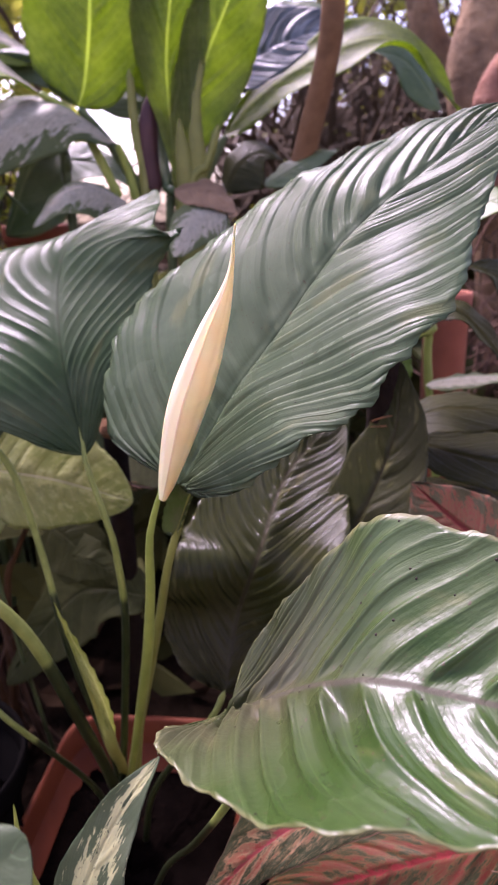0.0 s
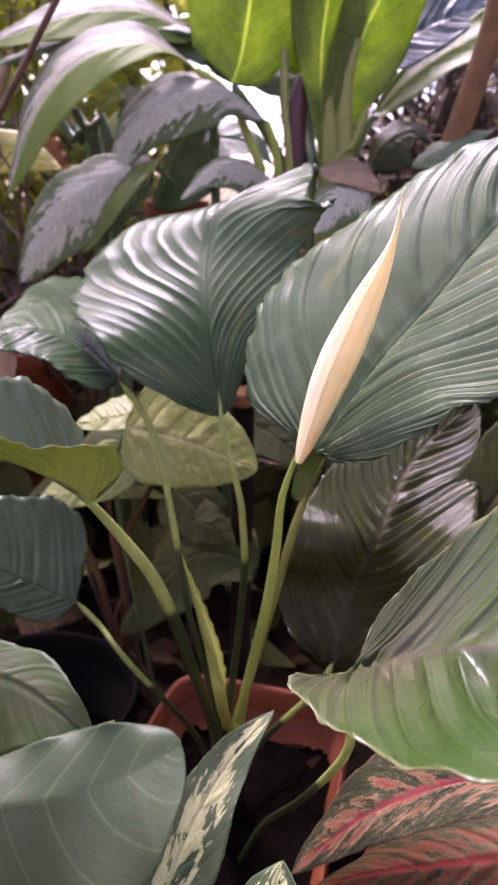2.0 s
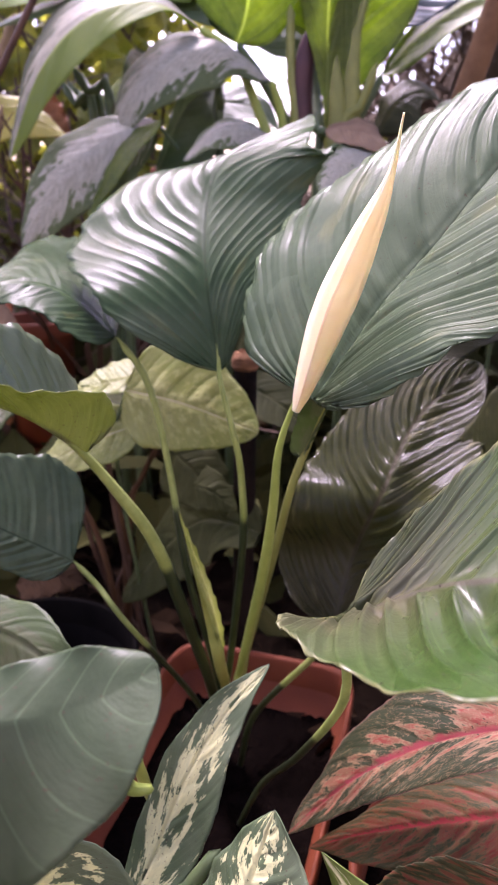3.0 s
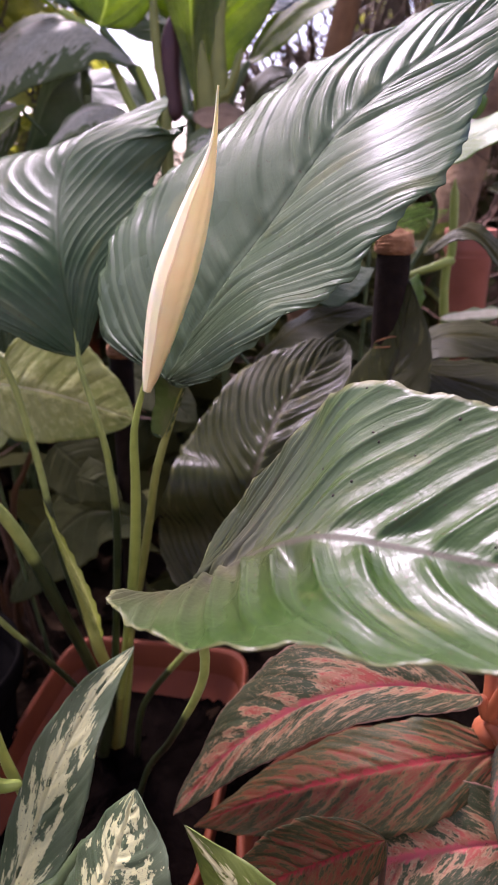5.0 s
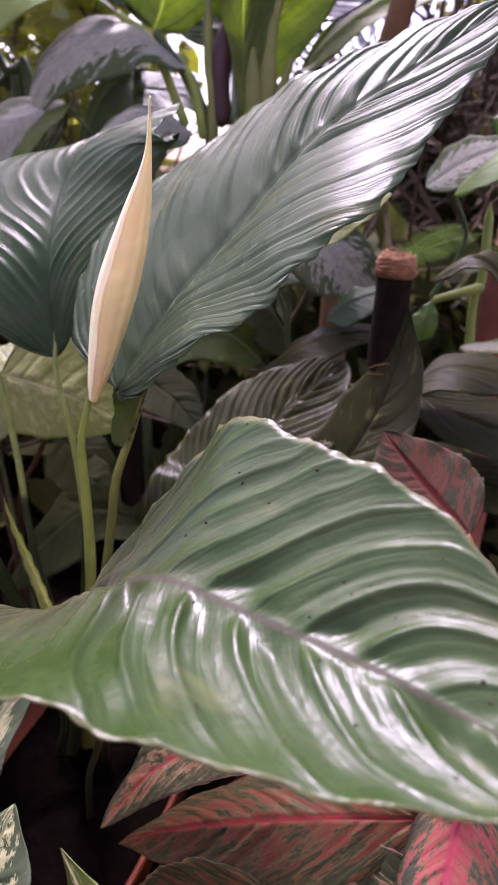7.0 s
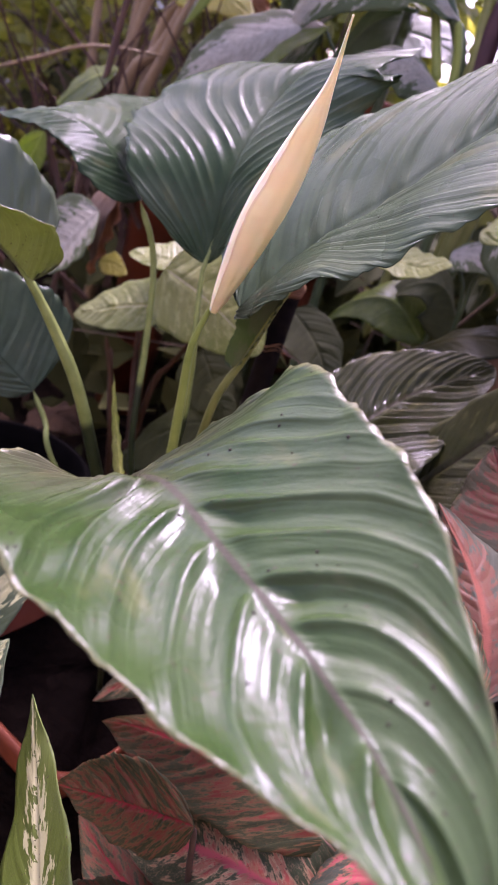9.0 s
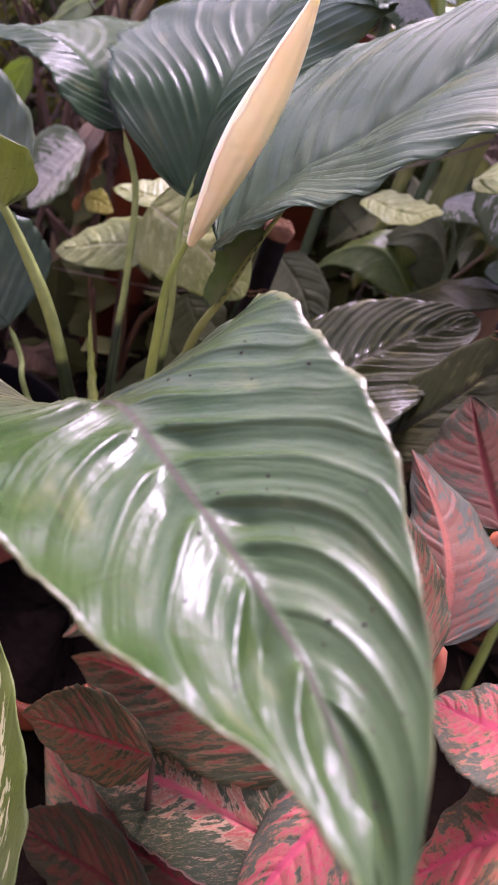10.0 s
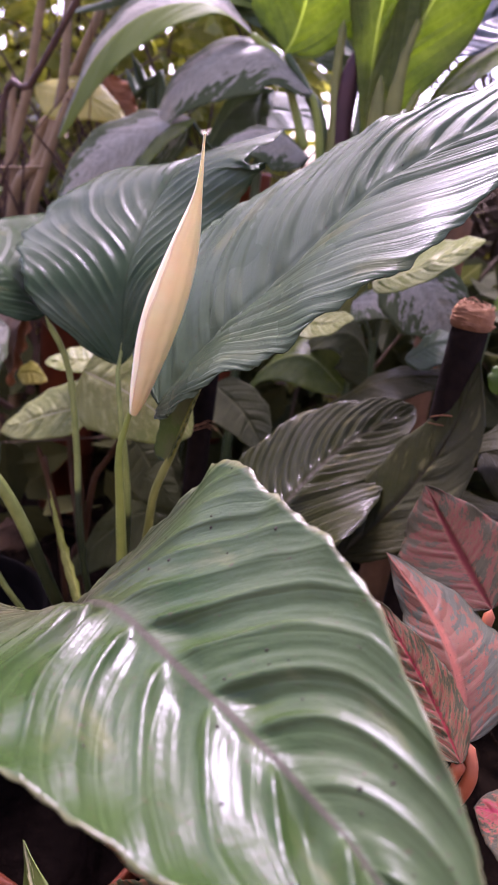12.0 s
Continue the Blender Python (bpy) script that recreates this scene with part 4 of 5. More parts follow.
small(vine, dim_leaf, [(-0.15, 0.68, 0.349), (-0.105, 0.66, 0.334), (-0.063, 0.63, 0.311)], (-0.079, 0.67, 0.344), (-0.11, 0.63, 0.316), **PV)
for a, b, c in (((-0.26, 0.58, 0.291), (-0.265, 0.6, 0.218), (-0.24, 0.62, 0.0)), ((-0.305, 0.6, 0.246), (-0.3, 0.62, 0.154), (-0.26, 0.64, 0.0)),
                ((-0.259, 0.62, 0.16), (-0.275, 0.62, 0.098), (-0.22, 0.63, 0.0))):
    part("stem", tube("stem", [a, b, c], (0.0025, 0.0028, 0.003)), stalk_brown, vine)

small(vine, dim_leaf, [(-0.109, 0.60, 0.215), (-0.168, 0.60, 0.222), (-0.218, 0.595, 0.178), (-0.259, 0.59, 0.118)], (-0.160, 0.57, 0.185), (-0.200, 0.625, 0.232), **PV)
small(vine, dim_leaf, [(-0.205, 0.62, 0.285), (-0.175, 0.61, 0.262), (-0.145, 0.60, 0.228)], (-0.152, 0.63, 0.272), (-0.190, 0.59, 0.240), **PV)
for run in ([(-0.285, 0.62, 0.292), (-0.272, 0.62, 0.224), (-0.265, 0.62, 0.155), (-0.272, 0.62, 0.0)], [(-0.315, 0.60, 0.255), (-0.288, 0.60, 0.191), (-0.275, 0.60, 0.13), (-0.262, 0.61, 0.0)],
            [(-0.222, 0.64, 0.300), (-0.249, 0.64, 0.245), (-0.262, 0.63, 0.20), (-0.268, 0.62, 0.0)]):
    part("stem", tube("stem", run, (0.0022, 0.0036, 0.004, 0.004), knots=0.06), vine_brown, vine, "woody red-brown stem")
fallen = thing("fallen_leaf", "dry reddish-brown fallen leaf lying behind the black pot", "leaf", (-0.323, 0.56, 0.155))
small(fallen, litter, [(-0.362, 0.555, 0.146), (-0.323, 0.56, 0.160), (-0.286, 0.565, 0.152)], (-0.320, 0.59, 0.165), (-0.326, 0.53, 0.146), [(-0.286, 0.565, 0.152), (-0.270, 0.575, 0.12), (-0.266, 0.58, 0.0)], (0.0014, 0.0016), stalk_brown, relief=0.003, wave=0.004)

# ---- poles and dark leaves behind ----
def moss_pole(label, top, r):
    pole = thing("moss_pole", label, "plant pole", (top[0], top[1], 0.0), "moss poles")
    part("pole", tube("pole", [(top[0], top[1], 0.0), (top[0], top[1], top[2] * 0.5), (top[0], top[1], top[2] - 0.008 + r * 0.6)], (r * 0.86, r * 0.86, r * 0.86), n=120, sides=24), pole_fibre, pole)
    ring = np.linspace(0, 2 * math.pi, 33)
    outline = [(0.86, -0.009), (0.95, -0.008), (0.99, -0.004), (0.96, 0.002), (0.84, 0.0055), (0.55, 0.0065), (0.001, 0.006)]
    cap = np.stack([np.stack([top[0] + r * q * np.cos(ring), top[1] + r * q * np.sin(ring), np.full(33, top[2] + z)], -1) for q, z in outline])
    part("coir_cap", grid_mesh("coir_cap", cap, np.zeros((7, 33, 2))), coir, pole, "coconut fibre end of the pole")
    rng = np.random.RandomState(int(top[0] * 1000) % 97)
    verts, faces = [], []
    for _ in range(150):
        q, z, a0 = rng.uniform(0.25, 1.03), rng.uniform(-0.008, 0.0), rng.uniform(0, 6.28)
        lift = 0.0075 * math.sqrt(max(0.0, 1.06 - q)) + (z if q > 0.9 else 0.0)
        span, tilt, thin = rng.uniform(0.8, 2.4), rng.normal() * 0.0022, rng.uniform(0.0003, 0.0008)
        for k in range(8):
            a = a0 + span * k / 7
            w = q + 0.05 * math.sin(3 * a + z * 900)
            c = (top[0] + r * w * math.cos(a), top[1] + r * w * math.sin(a), top[2] + lift + tilt * math.sin(span * k / 4))
            e = len(verts)
            verts += [(c[0] + thin * math.cos(a), c[1] + thin * math.sin(a), c[2]), (c[0], c[1], c[2] + thin), (c[0] - thin * math.cos(a), c[1] - thin * math.sin(a), c[2])]
            if k:
                faces += [(e - 3, e - 2, e + 1, e), (e - 2, e - 1, e + 2, e + 1)]
    nest = bpy.data.meshes.new("coir_fibre")
    nest.from_pydata(verts, [], faces)
    tagged(part("coir_fibre", nest, coir, pole, "matted straw-brown coir fibres"), kind="stuff")
    for k in range(3):
        z, lean = top[2] * (0.835 + 0.008 * k), rng.uniform(-0.006, 0.006)
        part("root", tube("root", [(top[0] - r * 0.8, top[1] - r * 0.7, z), (top[0], top[1] - r * 1.1, z + lean), (top[0] + r * 0.9, top[1] - r * 0.8, z + 0.004), (top[0] + r * rng.uniform(1.3, 2.0), top[1] - r * 0.9, z - lean)], (0.0004, 0.0006, 0.0005, 0.0003), n=16, sides=6), coir, pole, "thin dry aerial root")


moss_pole("dark moss pole with a matted coir top", (0.106, 0.522, 0.494), 0.0145)
moss_pole("black plant pole with an orange-brown top, half hidden", (-0.131, 0.62, 0.387), 0.013)

strap = thing("strap_leaf_plant", "plant with dark arching grey-green strap leaves", "plant", (0.24, 0.6, 0.0))
SP = dict(rows=110, cols=13, relief=0.0014, pleats=5, slant=0.8, shape=(0.85, 0.6))
small(strap, dark_leaf, [(0.134, 0.56, 0.481), (0.163, 0.56, 0.5), (0.19, 0.55, 0.477), (0.217, 0.54, 0.437)], (0.179, 0.54, 0.483), (0.194, 0.58, 0.492), **SP)
small(strap, dark_leaf, [(0.187, 0.6, 0.53), (0.212, 0.59, 0.517), (0.232, 0.58, 0.483), (0.248, 0.57, 0.434)], (0.209, 0.57, 0.501), (0.241, 0.61, 0.512), **SP)
small(strap, dark_leaf, [(0.118, 0.54, 0.395), (0.15, 0.55, 0.418), (0.19, 0.55, 0.419), (0.236, 0.55, 0.41)], (0.177, 0.58, 0.426), (0.168, 0.52, 0.408), **SP)
small(strap, dark_leaf, [(0.204, 0.5, 0.405), (0.209, 0.51, 0.428), (0.223, 0.52, 0.456), (0.247, 0.53, 0.484)], (0.197, 0.51, 0.437), (0.227, 0.51, 0.428), **SP)
small(strap, dark_leaf, [(0.135, 0.57, 0.389), (0.175, 0.55, 0.38), (0.22, 0.54, 0.372), (0.273, 0.53, 0.355)], (0.196, 0.59, 0.39), (0.178, 0.51, 0.367), **SP)
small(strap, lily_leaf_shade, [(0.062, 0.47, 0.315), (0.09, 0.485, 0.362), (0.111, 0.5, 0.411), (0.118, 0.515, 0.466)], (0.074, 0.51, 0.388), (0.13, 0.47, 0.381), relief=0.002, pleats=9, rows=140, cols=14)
small(strap, dark_leaf, [(-0.004, 0.6, 0.379), (0.032, 0.6, 0.411), (0.072, 0.61, 0.425), (0.113, 0.62, 0.428)], (0.046, 0.63, 0.423), (0.058, 0.58, 0.406), relief=0.0008)
small(strap, dark_leaf, [(0.111, 0.55, 0.355), (0.148, 0.54, 0.344), (0.2, 0.52, 0.338), (0.254, 0.5, 0.323)], (0.171, 0.57, 0.349), (0.153, 0.5, 0.331), relief=0.001)
small(strap, seedling_leaf, [(0.131, 0.6, 0.427), (0.135, 0.6, 0.442), (0.138, 0.61, 0.46)], (0.121, 0.6, 0.437), (0.144, 0.6, 0.439), relief=0.0004)
small(strap, silver_leaf, [(0.17, 0.66, 0.413), (0.203, 0.64, 0.421), (0.246, 0.63, 0.427)], (0.212, 0.66, 0.424), (0.199, 0.62, 0.418), relief=0.0004)
small(strap, lily_leaf, [(0.052, 0.62, 0.433), (0.072, 0.62, 0.451), (0.102, 0.63, 0.462)], (0.072, 0.64, 0.461), (0.082, 0.6, 0.439), relief=0.001)

side = thing("shrub_seedling", "young shrub with a smooth bright green leaf and pale stem", "plant", (0.26, 0.70, 0.0))
small(side, seedling_leaf, [(0.145, 0.66, 0.542), (0.168, 0.65, 0.564), (0.202, 0.63, 0.58), (0.252, 0.6, 0.584)], (0.197, 0.66, 0.59), (0.19, 0.61, 0.563), [(0.145, 0.66, 0.542), (0.161, 0.68, 0.503), (0.138, 0.68, 0.45)], relief=0.0008, stalk_mat=stalk_dark)
small(side, seedling_leaf, [(0.185, 0.72, 0.588), (0.192, 0.72, 0.606), (0.184, 0.73, 0.624)], (0.168, 0.72, 0.606), (0.205, 0.72, 0.604), relief=0.0005)
small(side, silver_leaf, [(0.121, 0.7, 0.547), (0.154, 0.69, 0.571), (0.191, 0.68, 0.586)], (0.145, 0.71, 0.587), (0.163, 0.67, 0.557), relief=0.0006)
part("stem", tube("stem", [(0.179, 0.7, 0.538), (0.183, 0.7, 0.475), (0.183, 0.7, 0.396), (0.24, 0.70, 0.0)], (0.004, 0.0045, 0.005), knots=0.05), stalk_green, side)
part("branch", tube("branch", [(0.139, 0.69, 0.447), (0.166, 0.69, 0.457), (0.186, 0.7, 0.463)], (0.0035, 0.004, 0.005)), stalk_green, side)


fern = thing("fern", "small bright green fern with feathery fronds", "fern", (0.117, 0.72, 0.0))


def frond(a, b, c, wide):
    """One frond: a thin rachis with paired narrow leaflets."""
    line, length = spline([a, b, c], 26)
    t = unit(np.gradient(line, axis=0))
    w = unit(np.cross(t, [0.1, -0.9, 0.4]))
    verts, faces = [], []
    for i in range(2, 26):
        k = i / 25
        ln = wide * math.sin(math.pi * (0.12 + 0.88 * k) ** 0.8) ** 0.8
        for side_ in (-1, 1):
            o, d, q = line[i], unit(w[i] * side_ + t[i] * 0.5), t[i] * length * 0.0075
            e = len(verts)
            verts += [tuple(o - q), tuple(o + d * ln * 0.6 - q * 1.1), tuple(o + d * ln - [0, 0, 0.002]), tuple(o + d * ln * 0.6 + q * 1.1), tuple(o + q)]
            faces.append((e, e + 1, e + 2, e + 3, e + 4))
    mesh = bpy.data.meshes.new("frond")
    mesh.from_pydata(verts, [], faces)
    ob = part("frond", mesh, fern_green, fern)
    part("rachis", tube("rachis", [a, b, c], (0.001, 0.0008, 0.0004), sides=6), fern_green, ob)


frond((0.109, 0.72, 0.479), (0.138, 0.71, 0.496), (0.176, 0.7, 0.51), 0.016)
frond((0.104, 0.73, 0.472), (0.118, 0.73, 0.486), (0.152, 0.71, 0.489), 0.012)
frond((0.101, 0.74, 0.471), (0.131, 0.73, 0.503), (0.167, 0.73, 0.516), 0.012)
part("stem", tube("stem", [(0.106, 0.73, 0.477), (0.096, 0.74, 0.0)], (0.002, 0.002)), stalk_dark, fern)


# ---- tall plants behind ----
tall = thing("tall_foliage_plant", "tall plant with broad backlit bright green leaves on sheathed stalks", "plant", (-0.12, 0.87, 0.0))
FOOT = (-0.101, 0.87, 0.601)
for a, b, c in (((-0.138, 0.87, 0.735), (-0.135, 0.87, 0.665), (-0.127, 0.87, 0.595)), ((-0.038, 0.87, 0.675), (-0.054, 0.87, 0.628), (-0.072, 0.87, 0.592))):
    part("leaf_stalk", tube("leaf_stalk", [a, b, c, (c[0], c[1], 0.3)], (0.0045, 0.007, 0.008, 0.006)), stalk_olive, tall)
for a, b, c in (((-0.090, 0.868, 0.755), (-0.093, 0.87, 0.70), (-0.080, 0.872, 0.58)), ((-0.052, 0.872, 0.75), (-0.066, 0.874, 0.69), (-0.066, 0.876, 0.58))):
    part("leaf_stalk", tube("leaf_stalk", [a, b, c, (c[0], c[1], 0.3)], (0.003, 0.013, 0.0150, 0.007, 0.005), squash=0.6), stalk_olive, tall, "stout olive-green grooved leaf stalk")
TP = dict(rows=110, cols=14, bulge=-0.10, wave=0.005, waves=2.6, relief=0.0035, pleats=11, slant=0.35, stalk_mat=stalk_dark, radius=(0.0045, 0.006, 0.007))
small(tall, bright_leaf, [(-0.197, 0.86, 0.695), (-0.185, 0.86, 0.729), (-0.17, 0.85, 0.815), (-0.166, 0.86, 0.965)], (-0.238, 0.84, 0.815), (-0.113, 0.87, 0.819),
      [(-0.197, 0.86, 0.695), (-0.164, 0.875, 0.652), (-0.133, 0.88, 0.601)], shape=(0.62, 0.6), **TP)
small(tall, bright_leaf, [(-0.091, 0.865, 0.606), (-0.092, 0.86, 0.668), (-0.092, 0.85, 0.737), (-0.081, 0.84, 0.809), (-0.066, 0.86, 0.954)], (-0.126, 0.84, 0.79), (-0.044, 0.87, 0.795),
      [(-0.091, 0.865, 0.606), FOOT], shape=(1.0, 1.6), **TP)
small(tall, bright_leaf, [(-0.081, 0.875, 0.604), (-0.072, 0.87, 0.669), (-0.053, 0.87, 0.734), (-0.025, 0.87, 0.794), (0.024, 0.88, 0.898)], (-0.069, 0.86, 0.782), (0.02, 0.89, 0.775),
      [(-0.081, 0.875, 0.604), FOOT], shape=(1.0, 1.5), **TP)
small(tall, bright_leaf, [(-0.12, 0.92, 0.71), (-0.135, 0.92, 0.75), (-0.144, 0.93, 0.801)], (-0.159, 0.92, 0.751), (-0.114, 0.92, 0.756), [(-0.12, 0.92, 0.71), (-0.109, 0.9, 0.647), FOOT], **TP)
TL = dict(TP, relief=0.0007)
small(tall, bright_leaf, [(-0.033, 0.9, 0.665), (0.003, 0.89, 0.703), (0.061, 0.87, 0.736), (0.122, 0.85, 0.754), (0.163, 0.84, 0.747), (0.201, 0.84, 0.71), (0.232, 0.85, 0.68)], (0.094, 0.89, 0.773), (0.102, 0.83, 0.722),
      [(-0.033, 0.9, 0.665), (-0.06, 0.89, 0.615)], shape=(0.8, 0.6), **TL)
small(tall, green_leaf, [(-0.079, 0.93, 0.695), (-0.171, 0.93, 0.721), (-0.241, 0.92, 0.746), (-0.342, 0.9, 0.757)], (-0.189, 0.91, 0.703), (-0.211, 0.95, 0.76), **TP)
part("sheath", tube("sheath", [(-0.118, 0.875, 0.598), (-0.122, 0.875, 0.645), (-0.119, 0.875, 0.688), (-0.111, 0.875, 0.712)], (0.011, 0.012, 0.012, 0.006)), maroon_stem, tall, "dark maroon stem sheath")
for a, b, c in (((-0.162, 0.88, 0.659), (-0.144, 0.88, 0.62), (-0.133, 0.88, 0.575)), ((-0.083, 0.88, 0.658), (-0.092, 0.88, 0.621), (-0.101, 0.88, 0.575))):
    part("stalk", tube("stalk", [a, b, c, (c[0], c[1], 0.3)], (0.005, 0.006, 0.006, 0.006)), stalk_dark, tall)

silver = thing("silver_aglaonema", "aglaonema with drooping silver-grey leaves edged in dark green", "plant", (-0.3, 0.85, 0.0))
SV = dict(rows=110, cols=12, relief=0.0012, pleats=9, slant=0.4, shape=(0.75, 0.7))
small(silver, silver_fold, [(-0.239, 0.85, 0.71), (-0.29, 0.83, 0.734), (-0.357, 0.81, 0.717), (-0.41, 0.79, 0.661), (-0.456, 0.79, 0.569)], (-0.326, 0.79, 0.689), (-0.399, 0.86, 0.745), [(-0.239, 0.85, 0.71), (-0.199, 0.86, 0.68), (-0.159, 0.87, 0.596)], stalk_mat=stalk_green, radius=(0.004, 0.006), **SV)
small(silver, silver_leaf, [(-0.154, 0.85, 0.655), (-0.202, 0.83, 0.688), (-0.255, 0.81, 0.676), (-0.301, 0.8, 0.636), (-0.331, 0.8, 0.576)], (-0.23, 0.8, 0.635), (-0.288, 0.86, 0.701), [(-0.154, 0.85, 0.655), (-0.145, 0.86, 0.626), (-0.138, 0.87, 0.584)], stalk_mat=stalk_green, radius=(0.004, 0.006), **SV)
small(silver, silver_leaf, [(-0.277, 0.8, 0.61), (-0.327, 0.78, 0.588), (-0.372, 0.76, 0.551), (-0.427, 0.75, 0.472)], (-0.333, 0.76, 0.518), (-0.406, 0.79, 0.581), [(-0.277, 0.8, 0.61), (-0.256, 0.82, 0.581)], **SV)
small(silver, bright_leaf, [(-0.267, 0.79, 0.61), (-0.293, 0.77, 0.587), (-0.314, 0.76, 0.561), (-0.345, 0.755, 0.509)], (-0.283, 0.75, 0.572), (-0.318, 0.79, 0.585), **SV)
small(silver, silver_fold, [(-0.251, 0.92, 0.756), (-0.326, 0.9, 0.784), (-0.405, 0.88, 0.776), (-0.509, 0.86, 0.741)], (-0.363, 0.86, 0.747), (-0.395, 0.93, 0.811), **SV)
small(silver, green_leaf, [(-0.245, 0.91, 0.757), (-0.31, 0.89, 0.76), (-0.396, 0.87, 0.747), (-0.499, 0.85, 0.715)], (-0.372, 0.88, 0.742), (-0.371, 0.9, 0.77), **SV)
small(silver, silver_leaf, [(-0.143, 0.84, 0.589), (-0.177, 0.81, 0.606), (-0.205, 0.78, 0.596), (-0.229, 0.75, 0.567)], (-0.19, 0.77, 0.571), (-0.196, 0.82, 0.614), **SV)
small(silver, green_leaf, [(-0.325, 1.0, 0.632), (-0.26, 0.99, 0.648), (-0.20, 0.98, 0.640), (-0.165, 0.97, 0.612)], (-0.245, 1.01, 0.672), (-0.235, 0.96, 0.618), [(-0.325, 1.0, 0.632), (-0.33, 1.0, 0.4), (-0.30, 0.9, 0.0)], **SV)
small(silver, bright_leaf, [(-0.43, 1.02, 0.655), (-0.37, 1.01, 0.69), (-0.31, 1.0, 0.70), (-0.25, 0.99, 0.675)], (-0.345, 1.03, 0.725), (-0.335, 0.98, 0.668), [(-0.43, 1.02, 0.655), (-0.40, 1.0, 0.4), (-0.33, 0.9, 0.0)], **SV)
small(silver, silver_leaf, [(-0.028, 0.78, 0.576), (-0.054, 0.75, 0.57), (-0.076, 0.7, 0.537)], (-0.047, 0.72, 0.54), (-0.074, 0.77, 0.584), **SV)
small(silver, silver_leaf, [(-0.367, 0.98, 0.712), (-0.357, 0.97, 0.677), (-0.371, 0.96, 0.627)], (-0.333, 0.97, 0.676), (-0.381, 0.97, 0.677), **SV)
small(silver, green_leaf, [(-0.222, 0.9, 0.648), (-0.255, 0.89, 0.635), (-0.282, 0.88, 0.609)], (-0.246, 0.87, 0.605), (-0.265, 0.91, 0.659), **SV)
small(silver, green_leaf, [(-0.298, 0.86, 0.556), (-0.267, 0.88, 0.631), (-0.222, 0.9, 0.661)], (-0.274, 0.88, 0.64), (-0.208, 0.87, 0.614), **SV)
for a, b in (((-0.403, 0.86, 0.679), (-0.352, 0.86, 0.607)), ((-0.438, 0.9, 0.669), (-0.392, 0.9, 0.603)), ((-0.431, 0.91, 0.667), (-0.386, 0.91, 0.603)), ((-0.221, 0.88, 0.64), (-0.223, 0.88, 0.609))):
    part("stalk", tube("stalk", [a, tuple((p + q) / 2 for p, q in zip(a, b)), b, (b[0] + 0.02, b[1], 0.0)], (0.006, 0.006, 0.007)), stalk_dark, silver)

small(silver, silver_leaf, [(-0.394, 0.64, 0.364), (-0.407, 0.63, 0.337), (-0.427, 0.61, 0.281)], (-0.511, 0.66, 0.301), (-0.363, 0.6, 0.335), **SV)
small(silver, bright_leaf, [(-0.497, 0.74, 0.5), (-0.531, 0.73, 0.477), (-0.569, 0.72, 0.434)], (-0.58, 0.76, 0.474), (-0.492, 0.7, 0.463), **SV)
small(silver, yellow_leaf, [(-0.396, 0.66, 0.305), (-0.374, 0.66, 0.311), (-0.345, 0.65, 0.31)], (-0.387, 0.67, 0.319), (-0.366, 0.65, 0.299), **SV)
small(silver, dry_leaf, [(-0.432, 0.7, 0.414), (-0.429, 0.69, 0.379), (-0.426, 0.67, 0.34), (-0.408, 0.66, 0.3)], (-0.455, 0.7, 0.371), (-0.406, 0.68, 0.374), **SV)

cala = thing("prayer_plant", "plant with dark bluish leaves banded in silver", "plant", (0.0, 0.95, 0.0))
small(cala, band_leaf, [(-0.048, 0.92, 0.714), (-0.01, 0.92, 0.744), (0.044, 0.91, 0.767), (0.114, 0.9, 0.78)], (0.011, 0.94, 0.807), (0.036, 0.89, 0.729), relief=0.003, pleats=9, rows=110, cols=12)
small(cala, green_leaf, [(-0.004, 0.97, 0.787), (0.052, 0.97, 0.804), (0.134, 0.96, 0.793)], (0.053, 0.99, 0.827), (0.065, 0.95, 0.772), relief=0.003, pleats=9, rows=110, cols=12)
small(cala, dark_leaf, [(-0.032, 0.86, 0.601), (-0.016, 0.86, 0.629), (0.011, 0.86, 0.643), (0.038, 0.85, 0.631)], (-0.018, 0.88, 0.651), (0.023, 0.84, 0.61), relief=0.001)
small(cala, green_leaf, [(0.015, 0.8, 0.604), (0.052, 0.8, 0.623), (0.094, 0.8, 0.639)], (0.053, 0.82, 0.636), (0.064, 0.79, 0.614), relief=0.001)
small(cala, green_leaf, [(0.246, 1.0, 0.699), (0.199, 1.0, 0.756), (0.14, 1.0, 0.774)], (0.176, 0.99, 0.745), (0.207, 1.01, 0.771), relief=0.001)
part("stem", tube("stem", [(-0.048, 0.92, 0.714), (-0.067, 0.91, 0.654), (-0.06, 0.91, 0.0)], (0.003, 0.005, 0.006)), stalk_dark, cala)

mottled = thing("mottled_plant", "plant with grey-blue mottled leaves and arching olive leaves in the shade", "plant", (0.02, 0.72, 0.0))
small(mottled, silver_leaf, [(0.008, 0.71, 0.511), (0.043, 0.70, 0.486), (0.069, 0.70, 0.455), (0.070, 0.70, 0.417)], (0.019, 0.67, 0.457), (0.078, 0.71, 0.492), [(0.008, 0.71, 0.511), (0.0, 0.73, 0.44), (0.02, 0.74, 0.0)], relief=0.002, pleats=9, rows=110, cols=12)
small(mottled, silver_leaf, [(-0.031, 0.73, 0.456), (-0.003, 0.72, 0.464), (0.03, 0.72, 0.453)], (-0.004, 0.75, 0.477), (0.0, 0.69, 0.446), [(-0.031, 0.73, 0.456), (0.0, 0.74, 0.38), (0.02, 0.74, 0.0)], relief=0.001)
